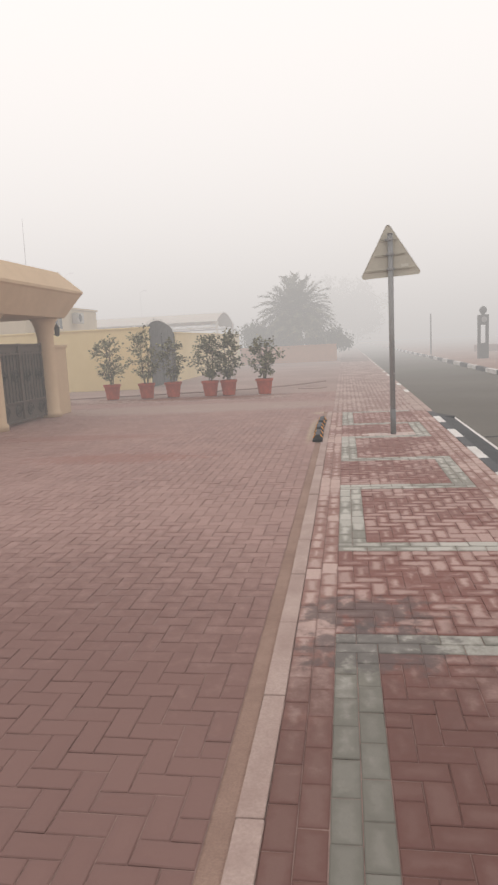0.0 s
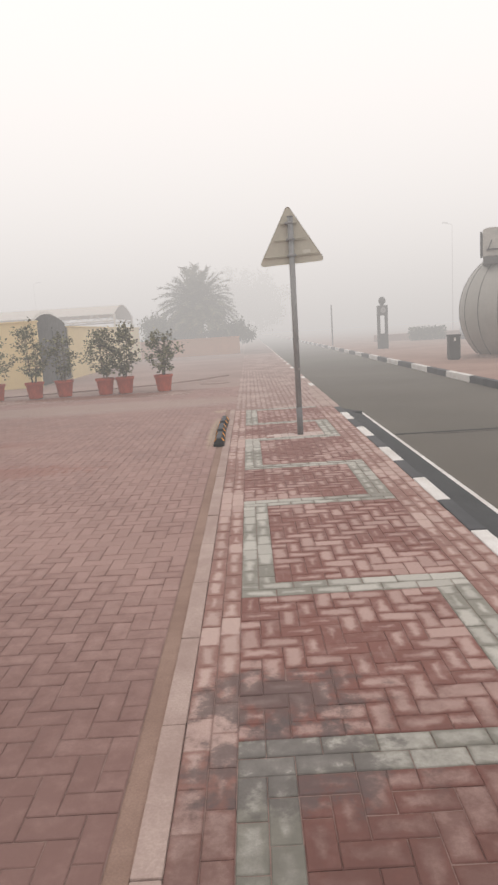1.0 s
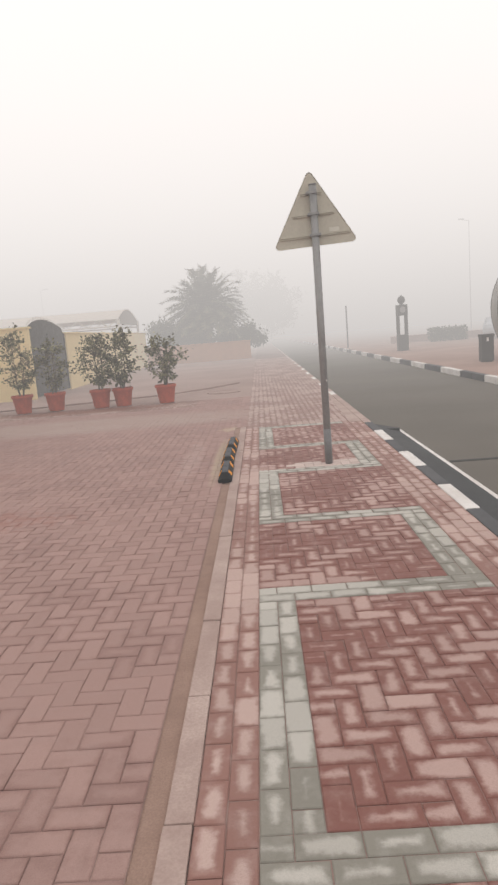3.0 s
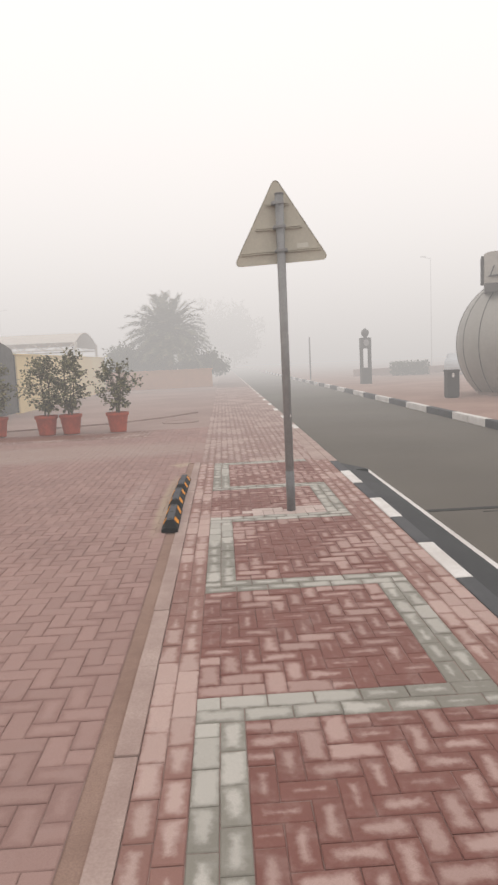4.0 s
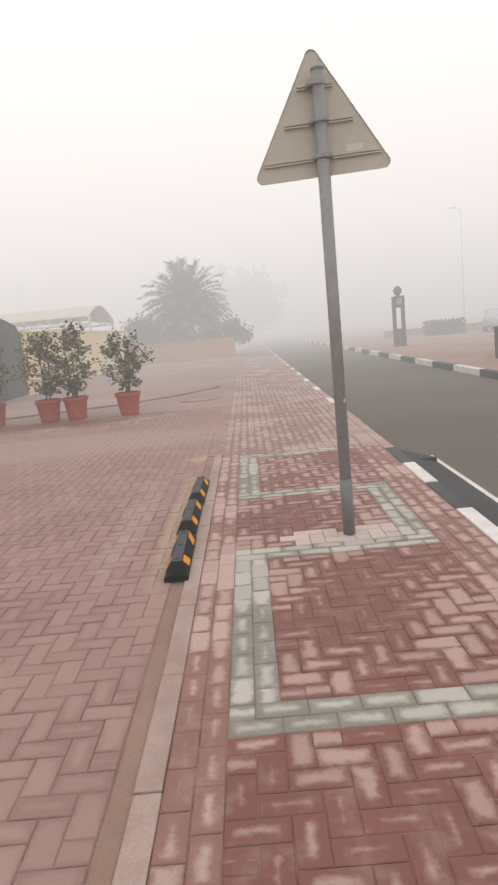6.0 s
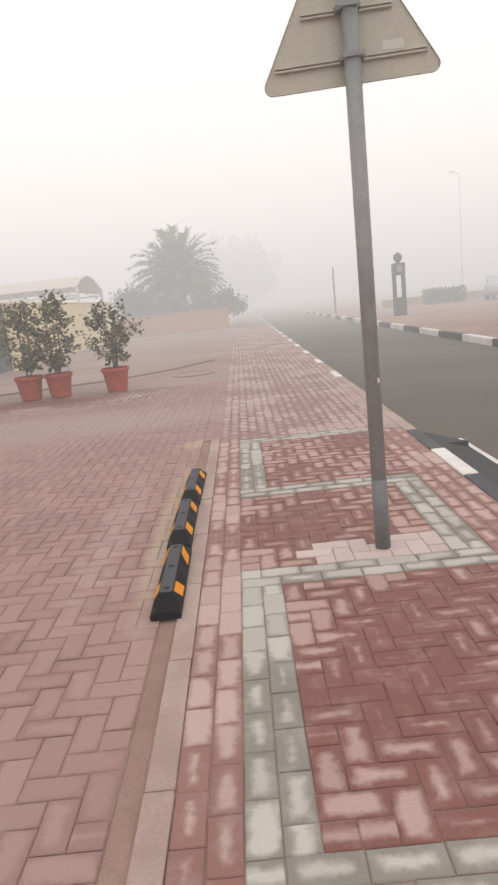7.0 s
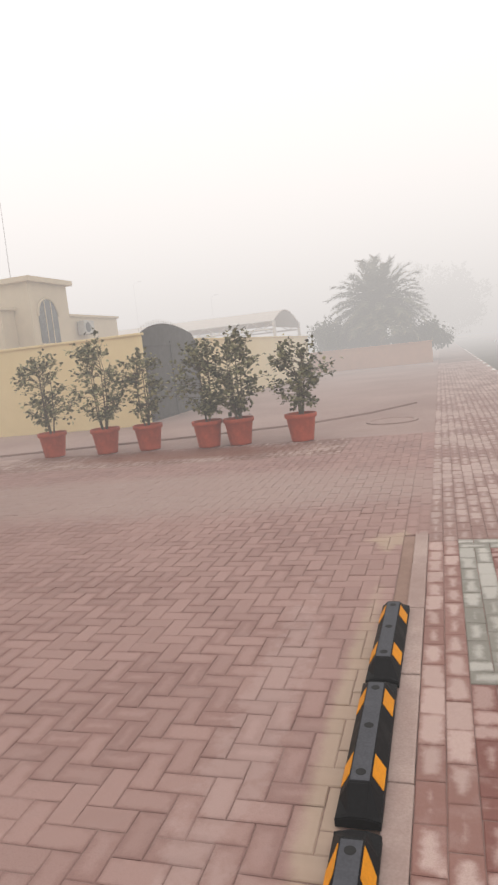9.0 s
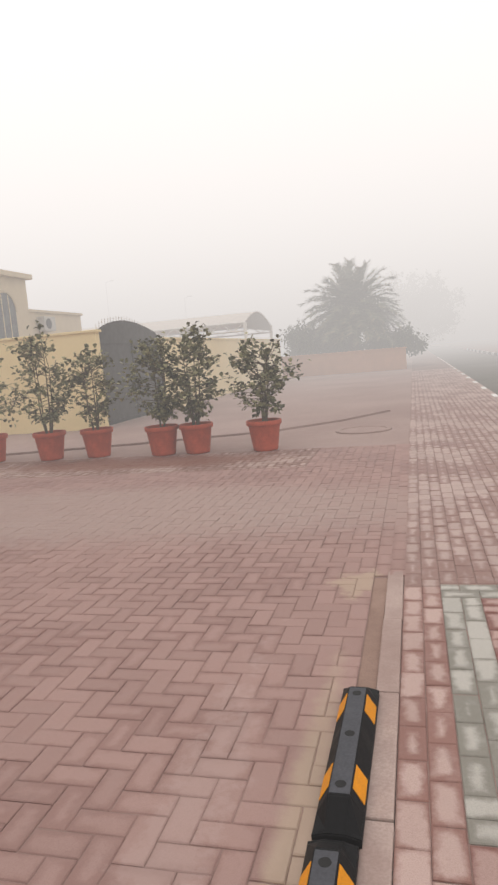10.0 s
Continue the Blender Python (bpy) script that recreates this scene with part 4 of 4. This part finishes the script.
# ---- manhole and drive edging ----
mh = thing("manhole_cover", "flat round grey manhole cover set in the drive", "manhole cover", "", (-1.28, 21.3, -0.004))
bm = bmesh.new()
lathe(bm, [(0.50, 0.0), (0.50, 0.022), (0.42, 0.026), (0.40, 0.006), (0.39, 0.012), (0.02, 0.012)], 32)
part("cover", bm, M_DRIVE, mh)
bm = bmesh.new()
edge = [(-9.4, 19.95), (-8.0, 20.3), (-5.5, 20.9), (-3.1, 21.75), (-1.9, 22.9), (-0.95, 24.4)]
for (xa, ya), (xb, yb) in zip(edge, edge[1:]):
    d = Vector((xb - xa, yb - ya, 0))
    nrm = Vector((-d.y, d.x, 0)).normalized() * 0.05
    q = [bm.verts.new((xa + sx * nrm.x, ya + sx * nrm.y, z)) for z in (-0.03, 0.035) for sx in (-1, 1)] + \
        [bm.verts.new((xb + sx * nrm.x, yb + sx * nrm.y, z)) for z in (-0.03, 0.035) for sx in (-1, 1)]
    for f in ((0, 1, 3, 2), (4, 6, 7, 5), (0, 2, 6, 4), (1, 5, 7, 3), (2, 3, 7, 6), (0, 4, 5, 1)):
        bm.faces.new([q[i] for i in f])
structure("drive_edging", bm, M_DRIVE, "low worn edging along the drive", "edging")

# ---- block paving ----
U = 0.1105
rp = random.Random(17)


def paver_data(ln, wd, gap=0.0034, h=0.03, ch=0.0045):
    """Corners, faces and block-local coordinates of one chamfered paver, centred on its top face."""
    a, b = ln / 2 - gap / 2, wd / 2 - gap / 2
    v = [(sx * a, sy * b, -h) for sx, sy in ((-1, -1), (1, -1), (1, 1), (-1, 1))]
    v += [(sx * a, sy * b, -ch * 0.8) for sx, sy in ((-1, -1), (1, -1), (1, 1), (-1, 1))]
    v += [(sx * (a - ch), sy * (b - ch), 0) for sx, sy in ((-1, -1), (1, -1), (1, 1), (-1, 1))]
    f = [(8, 9, 10, 11)]
    for i in range(4):
        j = (i + 1) % 4
        f += [(i, j, j + 4, i + 4), (i + 4, j + 4, j + 8, i + 8)]
    return v, f


PAVERS = {}


def paver_mesh(ln, wd, material):
    key = (round(ln, 3), round(wd, 3), material.name)
    if key not in PAVERS:
        v, f = paver_data(ln, wd)
        me = bpy.data.meshes.new("paver")
        me.from_pydata(v, [], f)
        uv = me.uv_layers.new(name="UVMap")
        for lp in me.loops:
            co = me.vertices[lp.vertex_index].co
            uv.data[lp.index].uv = (co.x, co.y)
        me.materials.append(material)
        PAVERS[key] = me
    return PAVERS[key]


def lay(blocks, material, parent, near, rest_name="paving_field"):
    """blocks: (x, y, length, width, along_y). Those for which near() holds become pavers of their own, the rest one field."""
    vs, fs, uvs = [], [], []
    for x, y, ln, wd, along in blocks:
        z = rp.uniform(-0.0025, 0.0015)
        tilt = (rp.gauss(0, 0.45), rp.gauss(0, 0.45))
        m = pose(x, y, z, tilt[0], tilt[1], (90 if along else 0) + rp.gauss(0, 0.35))
        if near(x, y):
            ob = new("paver", paver_mesh(ln, wd, material))
            ob.matrix_basis = m
            ob.parent = parent
            continue
        v, f = paver_data(ln, wd)
        k = len(vs)
        vs += [m @ Vector(c) for c in v]
        fs += [tuple(i + k for i in q) for q in f]
        for q in f:
            uvs += [c for i in q for c in v[i][:2]]
    if vs:
        ob = mesh_from(rest_name, vs, fs, material, parent)
        uv = ob.data.uv_layers.new(name="UVMap")
        uv.data.foreach_set("uv", uvs)
        tagged(ob, kind="stuff")


def herringbone(x0, x1, y0, y1, shift=0):
    """Right-angled herringbone on a grid of paver widths, with cut halves at the borders."""
    nx, ny = round((x1 - x0) / U), round((y1 - y0) / U)
    ux, uy = (x1 - x0) / nx, (y1 - y0) / ny
    done, out = set(), []
    for j in range(-1, ny):
        for i in range(-1, nx):
            d = (i - j + shift) % 4
            if d == 0:
                cells = [(i, j), (i + 1, j)]
            elif d == 3:
                cells = [(i, j), (i, j + 1)]
            else:
                continue
            cells = [c for c in cells if 0 <= c[0] < nx and 0 <= c[1] < ny and c not in done]
            done.update(cells)
            if not cells:
                continue
            cx = x0 + ux * (sum(c[0] for c in cells) / len(cells) + 0.5)
            cy = y0 + uy * (sum(c[1] for c in cells) / len(cells) + 0.5)
            if len(cells) == 2:
                out.append((cx, cy, 2 * U, U, d == 3))
            else:
                out.append((cx, cy, U, U, False))
    return out


def column(x, y0, y1, off=0.0):
    """One column of pavers laid lengthwise, end to end."""
    out, y = [], y0 - off
    while y < y1 - 0.02:
        a, b = max(y, y0), min(y + 2 * U, y1)
        if b - a > 0.03:
            out.append((x, (a + b) / 2, b - a, U, True))
        y += 2 * U
    return out


def course(y, x0, x1, off=0.0):
    """One course of pavers laid across the footway, end to end."""
    return [(along, y, ln, wd, False) for _, along, ln, wd, _ in column(0, x0, x1, off)]


X0 = -0.47
red, pink, green, farwalk = [], [], [], []
bands = [-1.65, 0.45, 2.22]
for k, n in enumerate((15, 19, 15, 18, 15, 18)):
    bands.append(bands[-1] + n * U)
for c in range(2):
    pink += column(X0 + (c + 0.5) * U, -4.9, 13.45, 0.11 * c)
for c in range(3):
    pink += column(1.178 + (c + 0.5) * U, -4.9, 13.45, 0.11 * (c % 2))
xa, xb, xc, xd = X0 + 2 * U, X0 + 4 * U, 0.957, 1.178
for k, y in enumerate(bands[:-1]):
    for c in range(2):
        green += course(y + (c + 0.5) * U, xa, xd, 0.11 * c)
    y0, y1 = y + 2 * U, bands[k + 1]
    if k % 2 == 0:
        for c in range(2):
            green += column(xc + (c + 0.5) * U, y0, y1, 0.11 * c)
        red += herringbone(xa, xc, y0, y1, k)
    else:
        for c in range(2):
            green += column(xa + (c + 0.5) * U, y0, y1, 0.11 * c)
        red += herringbone(xb, xd, y0, y1, k)
for c in range(2):
    green += course(bands[-1] + (c + 0.5) * U, xa, xd, 0.11 * c)
red += herringbone(xa, xd, -4.9, bands[0], 1)
for c in range(18):
    x = X0 + (c + 0.5) * (1.98 / 18)
    farwalk.extend(column(x, bands[-1] + 2 * U + 0.02 if xa < x < xd else 13.46, 44.0, 0.11 * (c % 2)))
loose = [b for b in red if 0.14 < b[0] < 1.0 and 9.83 < b[1] < 10.16]
red = [b for b in red if b not in loose]
lay(loose, M_LOOSE, walk_bed, lambda x, y: True)
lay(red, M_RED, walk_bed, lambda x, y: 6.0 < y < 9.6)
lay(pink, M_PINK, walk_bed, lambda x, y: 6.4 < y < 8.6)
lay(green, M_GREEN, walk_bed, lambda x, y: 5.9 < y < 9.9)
lay(farwalk, M_FARWALK, walk_bed, lambda x, y: False)
court = herringbone(-9.6, -0.662, -4.9, 17.8, 0) + herringbone(-1.8, -0.662, 17.8, 19.4, 0)
for c in range(2):
    court += column(-0.607 + c * 0.095, 13.65, 19.4, 0.11 * c)
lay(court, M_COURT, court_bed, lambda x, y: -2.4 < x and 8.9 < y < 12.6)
lay(herringbone(-9.6, -1.8, 17.8, 19.4, 2), M_POTPAVE, court_bed, lambda x, y: False)
